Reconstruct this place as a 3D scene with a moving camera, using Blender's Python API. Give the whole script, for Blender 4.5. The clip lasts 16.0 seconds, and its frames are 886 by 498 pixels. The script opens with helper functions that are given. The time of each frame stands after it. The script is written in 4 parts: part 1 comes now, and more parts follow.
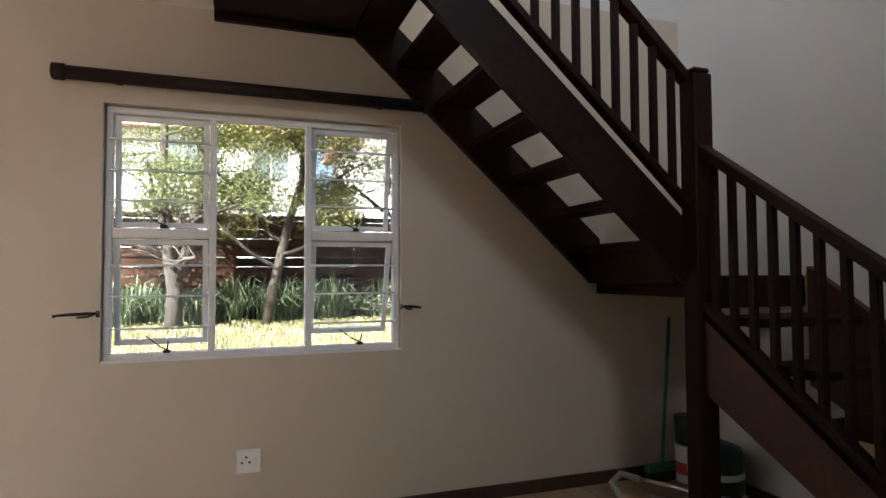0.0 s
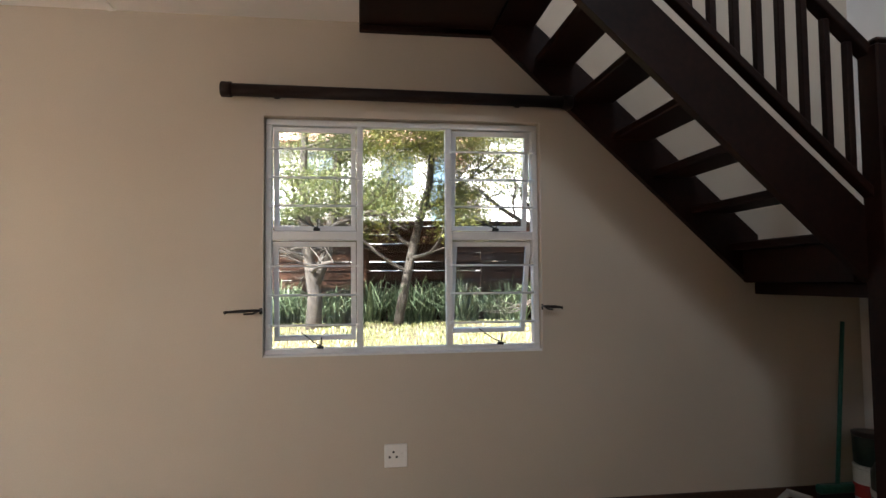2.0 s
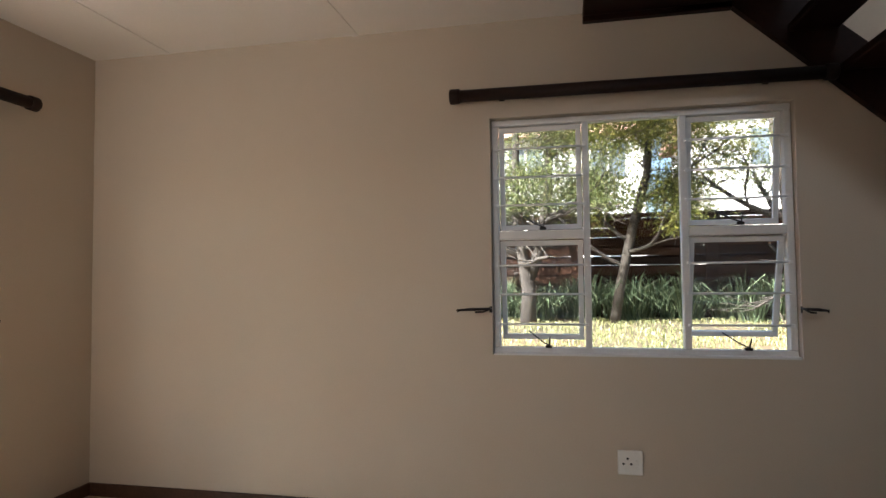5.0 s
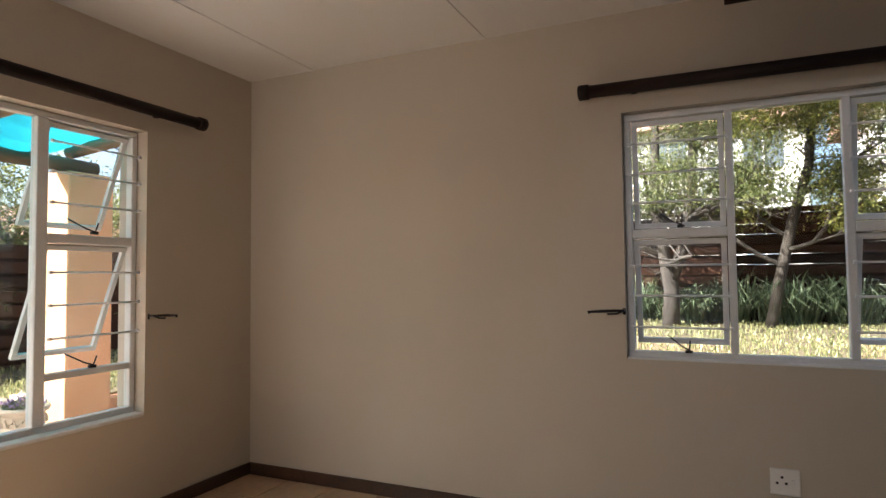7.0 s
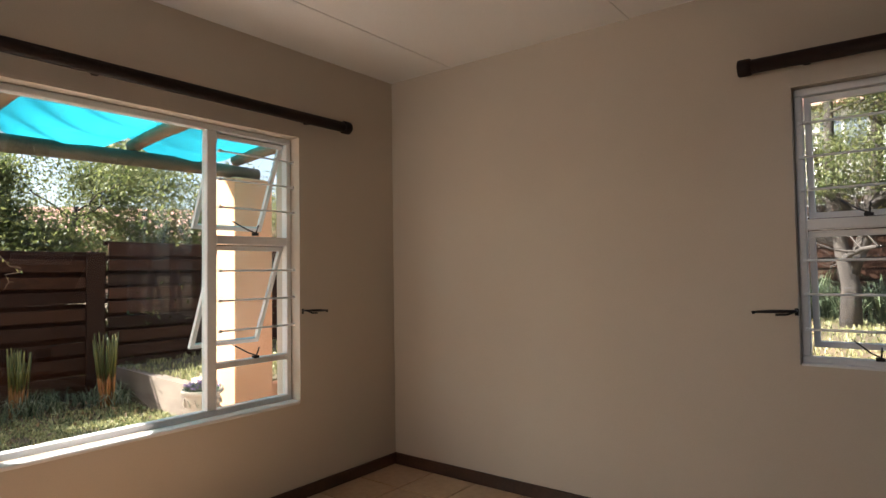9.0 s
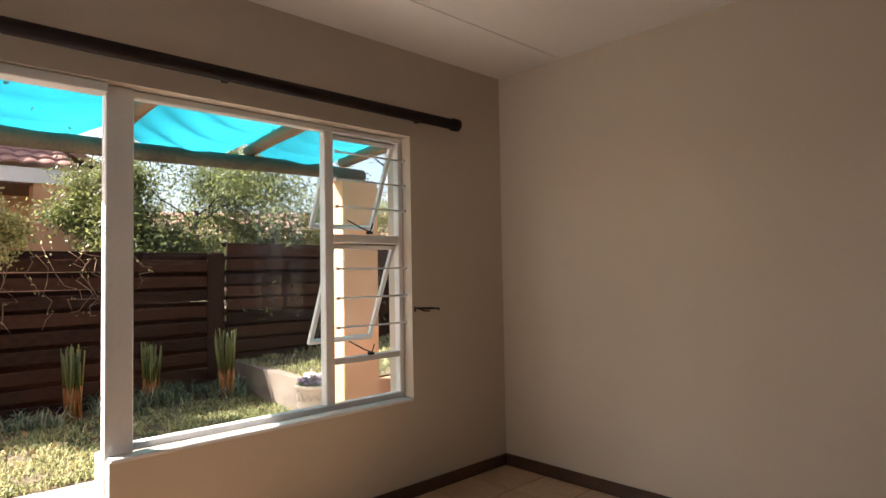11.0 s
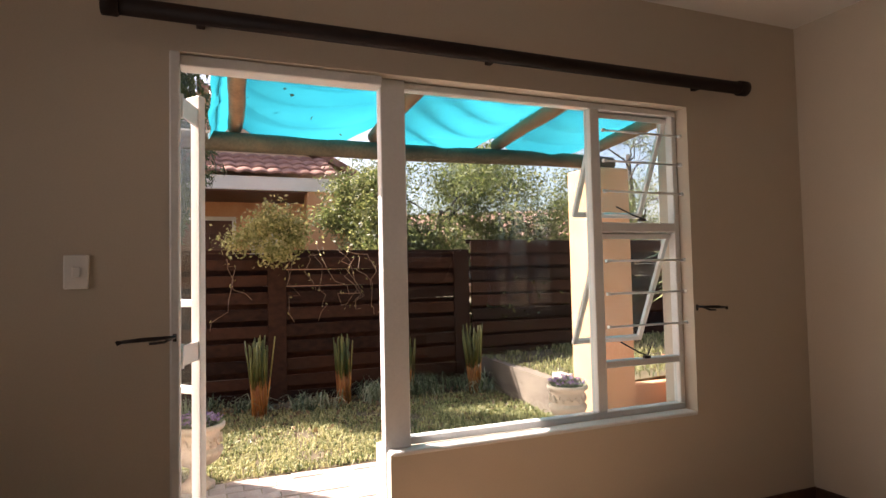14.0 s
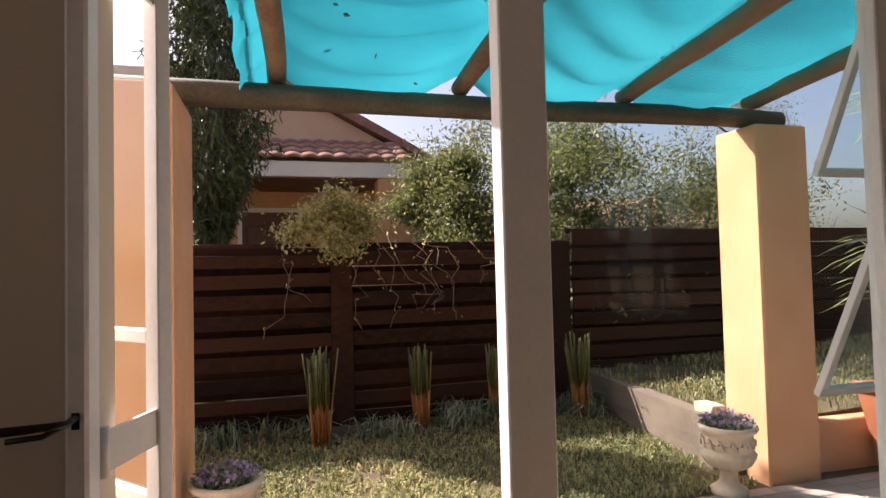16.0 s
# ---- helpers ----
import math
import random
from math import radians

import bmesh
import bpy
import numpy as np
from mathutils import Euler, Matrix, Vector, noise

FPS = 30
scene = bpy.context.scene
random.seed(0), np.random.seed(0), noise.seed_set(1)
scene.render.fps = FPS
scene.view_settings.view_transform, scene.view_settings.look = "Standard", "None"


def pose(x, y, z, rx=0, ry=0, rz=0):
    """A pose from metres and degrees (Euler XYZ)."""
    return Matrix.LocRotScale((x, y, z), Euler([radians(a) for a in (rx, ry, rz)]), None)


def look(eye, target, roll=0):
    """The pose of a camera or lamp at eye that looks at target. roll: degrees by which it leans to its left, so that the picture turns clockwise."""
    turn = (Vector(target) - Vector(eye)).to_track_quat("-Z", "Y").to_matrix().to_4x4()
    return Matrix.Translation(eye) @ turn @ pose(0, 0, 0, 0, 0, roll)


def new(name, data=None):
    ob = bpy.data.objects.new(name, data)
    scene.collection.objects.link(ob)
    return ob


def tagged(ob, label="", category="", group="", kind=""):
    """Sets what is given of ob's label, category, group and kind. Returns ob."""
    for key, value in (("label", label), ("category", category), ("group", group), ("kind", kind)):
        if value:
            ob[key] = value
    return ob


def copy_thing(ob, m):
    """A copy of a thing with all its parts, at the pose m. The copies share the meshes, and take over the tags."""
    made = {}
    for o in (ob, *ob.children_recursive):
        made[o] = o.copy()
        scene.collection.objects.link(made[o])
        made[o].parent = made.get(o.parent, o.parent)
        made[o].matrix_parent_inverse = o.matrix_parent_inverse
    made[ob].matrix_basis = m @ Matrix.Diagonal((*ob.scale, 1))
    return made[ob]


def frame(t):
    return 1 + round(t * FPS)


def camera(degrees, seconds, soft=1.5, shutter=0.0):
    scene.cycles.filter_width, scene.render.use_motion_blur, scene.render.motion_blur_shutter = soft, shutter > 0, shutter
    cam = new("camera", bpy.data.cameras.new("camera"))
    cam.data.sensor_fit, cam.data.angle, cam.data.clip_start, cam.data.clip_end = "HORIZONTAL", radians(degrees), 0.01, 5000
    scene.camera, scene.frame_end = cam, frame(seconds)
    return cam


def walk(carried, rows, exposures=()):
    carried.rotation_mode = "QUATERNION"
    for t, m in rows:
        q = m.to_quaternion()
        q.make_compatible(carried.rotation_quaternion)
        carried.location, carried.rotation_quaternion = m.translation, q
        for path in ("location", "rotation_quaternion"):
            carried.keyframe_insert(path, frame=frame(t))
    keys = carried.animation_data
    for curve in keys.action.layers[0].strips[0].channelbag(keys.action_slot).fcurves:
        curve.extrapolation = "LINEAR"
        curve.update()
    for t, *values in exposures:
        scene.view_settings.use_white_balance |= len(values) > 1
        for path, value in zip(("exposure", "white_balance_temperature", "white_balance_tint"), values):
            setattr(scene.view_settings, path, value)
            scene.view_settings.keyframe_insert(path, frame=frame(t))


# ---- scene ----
cam = camera(73.0, 16.0)
PATH = [
    (0, (3.051, -3.225, 1.315), (3.71, -1.338, 1.399), -0.3),
    (0.5, (3.054, -3.215, 1.306), (3.606, -1.295, 1.395), -0.4),
    (1, (3.021, -3.199, 1.288), (3.485, -1.256, 1.387), -0.4),
    (1.5, (2.992, -3.185, 1.282), (3.365, -1.223, 1.385), -0.5),
    (2, (2.953, -3.173, 1.287), (3.224, -1.194, 1.39), -0.5),
    (2.5, (2.923, -3.166, 1.277), (3.085, -1.175, 1.387), -0.5),
    (3, (2.904, -3.155, 1.277), (2.955, -1.158, 1.389), -0.5),
    (3.5, (2.831, -3.146, 1.294), (2.799, -1.149, 1.397), -0.5),
    (4, (2.815, -3.148, 1.303), (2.664, -1.157, 1.404), -0.5),
    (6.5, (2.906, -3.145, 1.334), (2.164, -1.289, 1.417), -0.7),
    (7, (2.887, -3.145, 1.322), (2.051, -1.33, 1.413), -0.6),
    (7.5, (2.883, -3.133, 1.351), (1.94, -1.371, 1.425), -0.8),
    (8, (2.881, -3.118, 1.344), (1.825, -1.422, 1.42), -0.8),
    (8.5, (2.874, -3.096, 1.341), (1.718, -1.465, 1.417), -0.8),
    (11, (2.72, -3.131, 1.331), (1.268, -1.758, 1.409), -1.0),
    (11.5, (2.713, -3.161, 1.324), (1.167, -1.895, 1.406), -1.0),
    (12, (2.693, -3.191, 1.322), (1.037, -2.072, 1.41), -1.0),
    (12.5, (2.674, -3.212, 1.321), (0.935, -2.227, 1.411), -1.0),
    (13, (2.606, -3.215, 1.325), (0.823, -2.313, 1.414), -1.1),
    (13.5, (2.524, -3.204, 1.326), (0.708, -2.37, 1.412), -1.1),
    (14, (2.36, -3.149, 1.311), (0.509, -2.398, 1.396), -1.2),
    (14.5, (2.134, -3.104, 1.318), (0.246, -2.448, 1.401), -1.3),
    (15, (1.828, -3.051, 1.321), (-0.078, -2.45, 1.399), -1.4),
    (15.5, (1.5, -2.975, 1.318), (-0.411, -2.387, 1.398), -1.4),
    (16, (1.14, -2.9, 1.342), (-0.789, -2.378, 1.413), -1.4),
]
EXPO = [(0, 3.2, 6150, 12), (4, 3.0, 6150, 12), (7, 2.6, 6350, 14), (11, 2.42, 6550, 17), (13, 2.3, 6750, 20), (14.5, 2.1, 6850, 22), (16, 1.5, 6850, 24)]
walk(cam, [(t, look(eye, target, roll)) for t, eye, target, roll in PATH], EXPO)

# ---- world, sun, added fill lamps ----
SUN = Vector((-0.85, -0.85, 1.1)).normalized()
world = bpy.data.worlds.new("sky")
scene.world = world
world.use_nodes = True
wn = world.node_tree.nodes
sky = wn.new("ShaderNodeTexSky")
sky.sky_type = "NISHITA"
sky.sun_disc = False
sky.sun_elevation = math.asin(SUN.z)
sky.sun_rotation = math.atan2(SUN.x, SUN.y)
sky.air_density, sky.dust_density = 1.0, 4.0
wn["Background"].inputs[1].default_value = 0.075
world.node_tree.links.new(sky.outputs[0], wn["Background"].inputs[0])

sun = new("sun", bpy.data.lights.new("sun", "SUN"))
sun.data.energy, sun.data.angle, sun.data.color = 5.0, radians(0.5), (1.0, 0.945, 0.87)
sun.matrix_world = look(SUN * 20, (0, 0, 0))


def area_lamp(name, eye, target, w, h, power, color, spread=120):
    lamp = new(name, bpy.data.lights.new(name, "AREA"))
    lamp.data.shape, lamp.data.size, lamp.data.size_y = "RECTANGLE", w, h
    lamp.data.energy, lamp.data.color, lamp.data.spread = power, color, radians(spread)
    lamp.matrix_world = look(eye, target)
    return lamp


# Unseen fill lamp added before the closed south wall; brightens the north wall.
area_lamp("back_fill", (1.0, -4.97, 1.7), (0.95, 0, 2.0), 1.1, 1.4, 1.25, (1.0, 0.93, 0.86), 80)
# Unseen lamp added high on that windowless wall, for the stairwell's light from above.
area_lamp("upper_fill", (4.4, -4.97, 4.1), (5.5, 0, 4.3), 1.4, 1.0, 5.5, (0.86, 0.93, 1.0))


# ---- materials ----
def ramp(nt, src, stops):
    r = nt.nodes.new("ShaderNodeValToRGB")
    els = r.color_ramp.elements
    while len(els) < len(stops):
        els.new(0.5)
    for e, (p, c) in zip(els, stops):
        e.position, e.color = p, (*c, 1)
    nt.links.new(src, r.inputs[0])
    return r.outputs[0]


def mat(name, c1, c2, scale=6.0, fine=60.0, rough=0.6, bump=0.1, metal=0.0, stretch=(1, 1, 1), per=0.0, spec=0.5, island=False, mid=None):
    m = bpy.data.materials.new(name)
    m.use_nodes = True
    nt = m.node_tree
    p = nt.nodes["Principled BSDF"]
    tc = nt.nodes.new("ShaderNodeTexCoord")
    mp = nt.nodes.new("ShaderNodeMapping")
    mp.inputs["Scale"].default_value = stretch
    nt.links.new(tc.outputs["Object"], mp.inputs[0])
    a = nt.nodes.new("ShaderNodeTexNoise")
    a.inputs["Scale"].default_value, a.inputs["Detail"].default_value = scale, 6
    b = nt.nodes.new("ShaderNodeTexNoise")
    b.inputs["Scale"].default_value, b.inputs["Detail"].default_value = fine, 4
    for n in (a, b):
        nt.links.new(mp.outputs[0], n.inputs["Vector"])
    mix = nt.nodes.new("ShaderNodeMath")
    mix.operation = "MULTIPLY_ADD"
    nt.links.new(b.outputs[0], mix.inputs[0])
    mix.inputs[1].default_value = 0.45
    add = nt.nodes.new("ShaderNodeMath")
    add.operation = "MULTIPLY"
    add.inputs[1].default_value = 0.55
    nt.links.new(a.outputs[0], add.inputs[0])
    nt.links.new(add.outputs[0], mix.inputs[2])
    fac = mix.outputs[0]
    if per:
        src = nt.nodes.new("ShaderNodeNewGeometry").outputs["Random Per Island"] if island else nt.nodes.new("ShaderNodeObjectInfo").outputs["Random"]
        pm = nt.nodes.new("ShaderNodeMath")
        pm.operation = "MULTIPLY_ADD"
        pm.inputs[1].default_value = per
        nt.links.new(src, pm.inputs[0])
        sh = nt.nodes.new("ShaderNodeMath")
        sh.operation = "SUBTRACT"
        sh.inputs[1].default_value = per / 2
        nt.links.new(fac, sh.inputs[0])
        nt.links.new(sh.outputs[0], pm.inputs[2])
        fac = pm.outputs[0]
    stops = [(0.3, c1), (0.7, c2)] if mid is None else [(0.28, c1), (0.5, mid), (0.72, c2)]
    nt.links.new(ramp(nt, fac, stops), p.inputs["Base Color"])
    p.inputs["Roughness"].default_value, p.inputs["Metallic"].default_value = rough, metal
    p.inputs["Specular IOR Level"].default_value = spec
    if bump:
        bp = nt.nodes.new("ShaderNodeBump")
        bp.inputs["Strength"].default_value, bp.inputs["Distance"].default_value = bump, 0.01
        nt.links.new(mix.outputs[0], bp.inputs["Height"])
        nt.links.new(bp.outputs[0], p.inputs["Normal"])
    return m


def leafy(name, c1, c2, trans=0.35, scale=1.5):
    m = mat(name, c1, c2, scale, 30, 0.5, 0, per=0.5, island=True)
    nt = m.node_tree
    p, out = nt.nodes["Principled BSDF"], nt.nodes["Material Output"]
    t = nt.nodes.new("ShaderNodeBsdfTranslucent")
    nt.links.new(p.inputs["Base Color"].links[0].from_socket, t.inputs[0])
    mx = nt.nodes.new("ShaderNodeMixShader")
    mx.inputs[0].default_value = trans
    nt.links.new(p.outputs[0], mx.inputs[1])
    nt.links.new(t.outputs[0], mx.inputs[2])
    nt.links.new(mx.outputs[0], out.inputs[0])
    return m


def glass_mat(name, tint=(0.93, 0.97, 0.97), haze=0.0):
    m = bpy.data.materials.new(name)
    m.use_nodes = True
    nt = m.node_tree
    out = nt.nodes["Material Output"]
    nt.nodes.remove(nt.nodes["Principled BSDF"])
    t, g, f, mx = (nt.nodes.new(k) for k in ("ShaderNodeBsdfTransparent", "ShaderNodeBsdfGlossy", "ShaderNodeLayerWeight", "ShaderNodeMixShader"))
    t.inputs[0].default_value = (*tint, 1)
    g.inputs["Roughness"].default_value = 0.02
    f.inputs[0].default_value = 0.5
    pw = nt.nodes.new("ShaderNodeMath")
    pw.operation = "POWER"
    pw.inputs[1].default_value = 4.0
    nt.links.new(f.outputs["Facing"], pw.inputs[0])
    ad = nt.nodes.new("ShaderNodeMath")
    ad.operation = "MULTIPLY_ADD"
    ad.inputs[1].default_value, ad.inputs[2].default_value = 0.3, 0.035
    nt.links.new(pw.outputs[0], ad.inputs[0])
    nt.links.new(ad.outputs[0], mx.inputs[0])
    nt.links.new(t.outputs[0], mx.inputs[1])
    nt.links.new(g.outputs[0], mx.inputs[2])
    last = mx.outputs[0]
    if haze:
        d = nt.nodes.new("ShaderNodeBsdfDiffuse")
        d.inputs[0].default_value = (0.8, 0.85, 0.86, 1)
        m2 = nt.nodes.new("ShaderNodeMixShader")
        m2.inputs[0].default_value = haze
        nt.links.new(last, m2.inputs[1])
        nt.links.new(d.outputs[0], m2.inputs[2])
        last = m2.outputs[0]
    nt.links.new(last, out.inputs[0])
    return m


WALL = mat("taupe_wall_paint", (0.495, 0.425, 0.338), (0.54, 0.47, 0.38), 1.6, 140, 0.75, 0.05, spec=0.3)
WALL_UP = mat("pale_stairwell_paint", (0.60, 0.585, 0.56), (0.65, 0.635, 0.61), 1.2, 120, 0.8, 0.06, spec=0.3)
CEIL = mat("white_ceiling_board", (0.74, 0.72, 0.69), (0.8, 0.78, 0.75), 1.5, 120, 0.8, 0.03, spec=0.3)
TILE = mat("terracotta_beige_tile", (0.37, 0.235, 0.135), (0.53, 0.375, 0.24), 3.0, 26, 0.35, 0.05, per=0.25)
GROUT = mat("grout", (0.16, 0.12, 0.09), (0.24, 0.19, 0.14), 9, 90, 0.9, 0.2)
DARKWOOD = mat("dark_stained_wood", (0.007, 0.0022, 0.0012), (0.022, 0.007, 0.0035), 4, 40, 0.5, 0.06, spec=0.16)
REDWOOD = mat("mahogany_stained_wood", (0.032, 0.009, 0.0035), (0.075, 0.022, 0.008), 4, 40, 0.4, 0.06)
RAILWOOD = mat("curtain_rod_wood", (0.009, 0.005, 0.004), (0.024, 0.013, 0.009), 5, 60, 0.6, 0.05, stretch=(1, 1, 6), spec=0.2)
BASEB = mat("baseboard_wood", (0.03, 0.014, 0.008), (0.085, 0.04, 0.022), 5, 60, 0.45, 0.06)
STEELW = mat("white_painted_steel", (0.62, 0.61, 0.59), (0.72, 0.71, 0.69), 5, 70, 0.4, 0.05)
BARW = mat("white_bar_paint", (0.66, 0.66, 0.66), (0.78, 0.78, 0.78), 6, 80, 0.4, 0.04)
IRON = mat("black_wrought_iron", (0.006, 0.005, 0.005), (0.022, 0.018, 0.016), 20, 120, 0.45, 0.1, metal=0.5)
PLASTIC = mat("white_plastic", (0.74, 0.72, 0.68), (0.8, 0.78, 0.74), 4, 60, 0.4, 0)
HOLE = mat("dark_hole", (0.01, 0.01, 0.01), (0.02, 0.02, 0.02), 4, 60, 0.8, 0)
CHROME = mat("chrome_tube", (0.7, 0.7, 0.7), (0.82, 0.82, 0.82), 5, 60, 0.12, 0, metal=1.0)
HOSE = mat("grey_hose_plastic", (0.28, 0.26, 0.23), (0.42, 0.39, 0.35), 8, 60, 0.5, 0.1)
GREENP = mat("green_plastic", (0.01, 0.10, 0.075), (0.03, 0.19, 0.14), 5, 60, 0.4, 0.03)
REDP = mat("red_label_print", (0.35, 0.02, 0.02), (0.5, 0.04, 0.03), 8, 60, 0.45, 0)
TINW = mat("tin_white", (0.55, 0.55, 0.53), (0.68, 0.68, 0.66), 6, 60, 0.4, 0.03)
BLACKP = mat("black_plastic", (0.012, 0.012, 0.013), (0.03, 0.03, 0.032), 6, 60, 0.4, 0.03)
PANE = glass_mat("window_glass")
# Sash glass with 2 % pale diffuse mixed in.
PANE_HAZY = glass_mat("hazy_window_glass", (0.93, 0.97, 0.98), 0.02)
ORANGE = mat("ochre_plaster", (0.62, 0.31, 0.155), (0.72, 0.42, 0.25), 3, 55, 0.9, 0.35, spec=0.15)
PINKW = mat("salmon_plaster", (0.55, 0.36, 0.24), (0.66, 0.45, 0.31), 2, 50, 0.9, 0.25, spec=0.15)
FENCE = mat("dark_creosote_plank", (0.012, 0.005, 0.003), (0.046, 0.019, 0.010), 3, 40, 0.75, 0.2, stretch=(4, 1, 6), per=0.4, spec=0.15)
POLE = mat("weathered_gum_pole", (0.10, 0.055, 0.028), (0.26, 0.155, 0.085), 4, 50, 0.8, 0.3, per=0.2)
BEAM = mat("green_tinged_pole", (0.035, 0.03, 0.018), (0.11, 0.085, 0.05), 4, 50, 0.8, 0.3)
PAVER = mat("brick_paver", (0.30, 0.23, 0.20), (0.50, 0.42, 0.37), 5, 60, 0.85, 0.25, per=0.3)
SAND = mat("sandy_joint", (0.2, 0.16, 0.12), (0.34, 0.28, 0.21), 8, 80, 0.95, 0.3)
SOIL = mat("lawn_soil", (0.05, 0.032, 0.018), (0.17, 0.125, 0.065), 3, 40, 0.95, 0.5, mid=(0.09, 0.068, 0.034))
CONC = mat("stained_concrete", (0.09, 0.066, 0.048), (0.23, 0.175, 0.13), 3, 40, 0.9, 0.4)
STONE = mat("cast_stone", (0.44, 0.35, 0.26), (0.64, 0.54, 0.43), 7, 60, 0.9, 0.35)
TERRA = mat("terracotta", (0.30, 0.085, 0.035), (0.44, 0.15, 0.07), 4, 50, 0.75, 0.15)
ROOFT = mat("roof_tile", (0.20, 0.085, 0.055), (0.42, 0.23, 0.17), 6, 40, 0.85, 0.3, per=0.3)
FASCIA = mat("fascia_paint", (0.74, 0.69, 0.62), (0.8, 0.76, 0.70), 3, 50, 0.6, 0.05)
DOORW = mat("panel_door_wood", (0.075, 0.028, 0.014), (0.15, 0.06, 0.03), 4, 40, 0.5, 0.1)
BARK = mat("grey_bark", (0.022, 0.017, 0.014), (0.085, 0.068, 0.054), 5, 40, 0.95, 0.6, stretch=(1, 1, 0.4))
WHITEH = mat("white_house_plaster", (0.72, 0.70, 0.66), (0.8, 0.78, 0.74), 2, 40, 0.9, 0.2, spec=0.2)
GRASS = leafy("lawn_grass", (0.10, 0.125, 0.04), (0.46, 0.43, 0.2), 0.3, 1.1)
TUSS = leafy("strappy_leaves", (0.05, 0.075, 0.035), (0.20, 0.25, 0.14), 0.3)
LEAF_A = leafy("olive_leaves", (0.055, 0.08, 0.022), (0.22, 0.23, 0.08), 0.5)
LEAF_Y = leafy("yellow_green_leaves", (0.07, 0.085, 0.012), (0.24, 0.22, 0.05), 0.45)
LEAF_D = leafy("conifer_leaves", (0.02, 0.04, 0.012), (0.075, 0.10, 0.03), 0.2)
LEAF_C = leafy("creeper_leaves", (0.22, 0.22, 0.06), (0.62, 0.56, 0.26), 0.5)
SPIDER = leafy("variegated_leaves", (0.12, 0.16, 0.07), (0.42, 0.44, 0.30), 0.3)
YUCCA = leafy("yucca_leaves", (0.12, 0.18, 0.05), (0.50, 0.54, 0.27), 0.35)
REED_G = leafy("reed_green", (0.07, 0.085, 0.018), (0.22, 0.21, 0.055), 0.2)
REED_O = leafy("reed_orange", (0.30, 0.10, 0.02), (0.50, 0.22, 0.05), 0.2)
FLOWER = leafy("purple_flowers", (0.22, 0.14, 0.32), (0.45, 0.33, 0.5), 0.3)
FLOWER_G = leafy("flower_foliage", (0.09, 0.12, 0.06), (0.28, 0.32, 0.22), 0.3)
LITTER = leafy("dry_leaf_litter", (0.10, 0.055, 0.025), (0.30, 0.20, 0.10), 0.1)
DARKGREEN = mat("dark_green_plastic", (0.004, 0.02, 0.016), (0.012, 0.045, 0.035), 5, 60, 0.4, 0.03)
TWIG = mat("dry_twig", (0.10, 0.06, 0.035), (0.26, 0.18, 0.11), 6, 60, 0.9, 0.2)

NET = bpy.data.materials.new("teal_shade_net")
NET.use_nodes = True
nt = NET.node_tree
pr, out = nt.nodes["Principled BSDF"], nt.nodes["Material Output"]
nz = nt.nodes.new("ShaderNodeTexNoise")
nz.inputs["Scale"].default_value, nz.inputs["Detail"].default_value = 2.2, 4
tl, tp, m1, m2 = (nt.nodes.new(k) for k in ("ShaderNodeBsdfTranslucent", "ShaderNodeBsdfTransparent", "ShaderNodeMixShader", "ShaderNodeMixShader"))
col = ramp(nt, nz.outputs[0], [(0.3, (0.003, 0.13, 0.175)), (0.7, (0.010, 0.20, 0.25))])
nt.links.new(col, pr.inputs["Base Color"])
nt.links.new(col, tl.inputs[0])
pr.inputs["Roughness"].default_value = 0.7
tp.inputs[0].default_value = (0.35, 0.9, 0.97, 1)
m1.inputs[0].default_value, m2.inputs[0].default_value = 0.72, 0.0
nt.links.new(pr.outputs[0], m1.inputs[1])
nt.links.new(tl.outputs[0], m1.inputs[2])
nt.links.new(m1.outputs[0], m2.inputs[1])
nt.links.new(tp.outputs[0], m2.inputs[2])
nt.links.new(m2.outputs[0], out.inputs[0])


# ---- mesh helpers ----
def box(bm, lo, hi, bev=0.0, m=None):
    r = bmesh.ops.create_cube(bm, size=1)
    vs = r["verts"]
    for v in vs:
        v.co = Vector([(a + b) / 2 + c * (b - a) for a, b, c in zip(lo, hi, v.co)])
    if bev:
        es = list({e for v in vs for e in v.link_edges})
        vs = list({v for f in bmesh.ops.bevel(bm, geom=es, offset=bev, segments=1, affect="EDGES", profile=0.5)["faces"] for v in f.verts} | {v for v in vs if v.is_valid})
    if m is not None:
        bmesh.ops.transform(bm, matrix=m, verts=vs)
    return bm


def tube(bm, pts, radii, n=8, caps=True):
    """A round bar through pts with a radius at each."""
    pts = [Vector(p) for p in pts]
    if not hasattr(radii, "__len__"):
        radii = [radii] * len(pts)
    rings = []
    for i, (p, r) in enumerate(zip(pts, radii)):
        d = (pts[min(i + 1, len(pts) - 1)] - pts[max(i - 1, 0)]).normalized()
        a = d.cross(Vector((0.31, 0.17, 0.93)) if abs(d.z) < 0.9 else Vector((1, 0.2, 0))).normalized()
        b = d.cross(a)
        rings.append([bm.verts.new(p + r * (math.cos(6.28319 * k / n) * a + math.sin(6.28319 * k / n) * b)) for k in range(n)])
    for s, t in zip(rings, rings[1:]):
        for k in range(n):
            bm.faces.new((s[k], s[(k + 1) % n], t[(k + 1) % n], t[k])).smooth = True
    if caps:
        bm.faces.new(rings[0])
        bm.faces.new(rings[-1])
    return bm


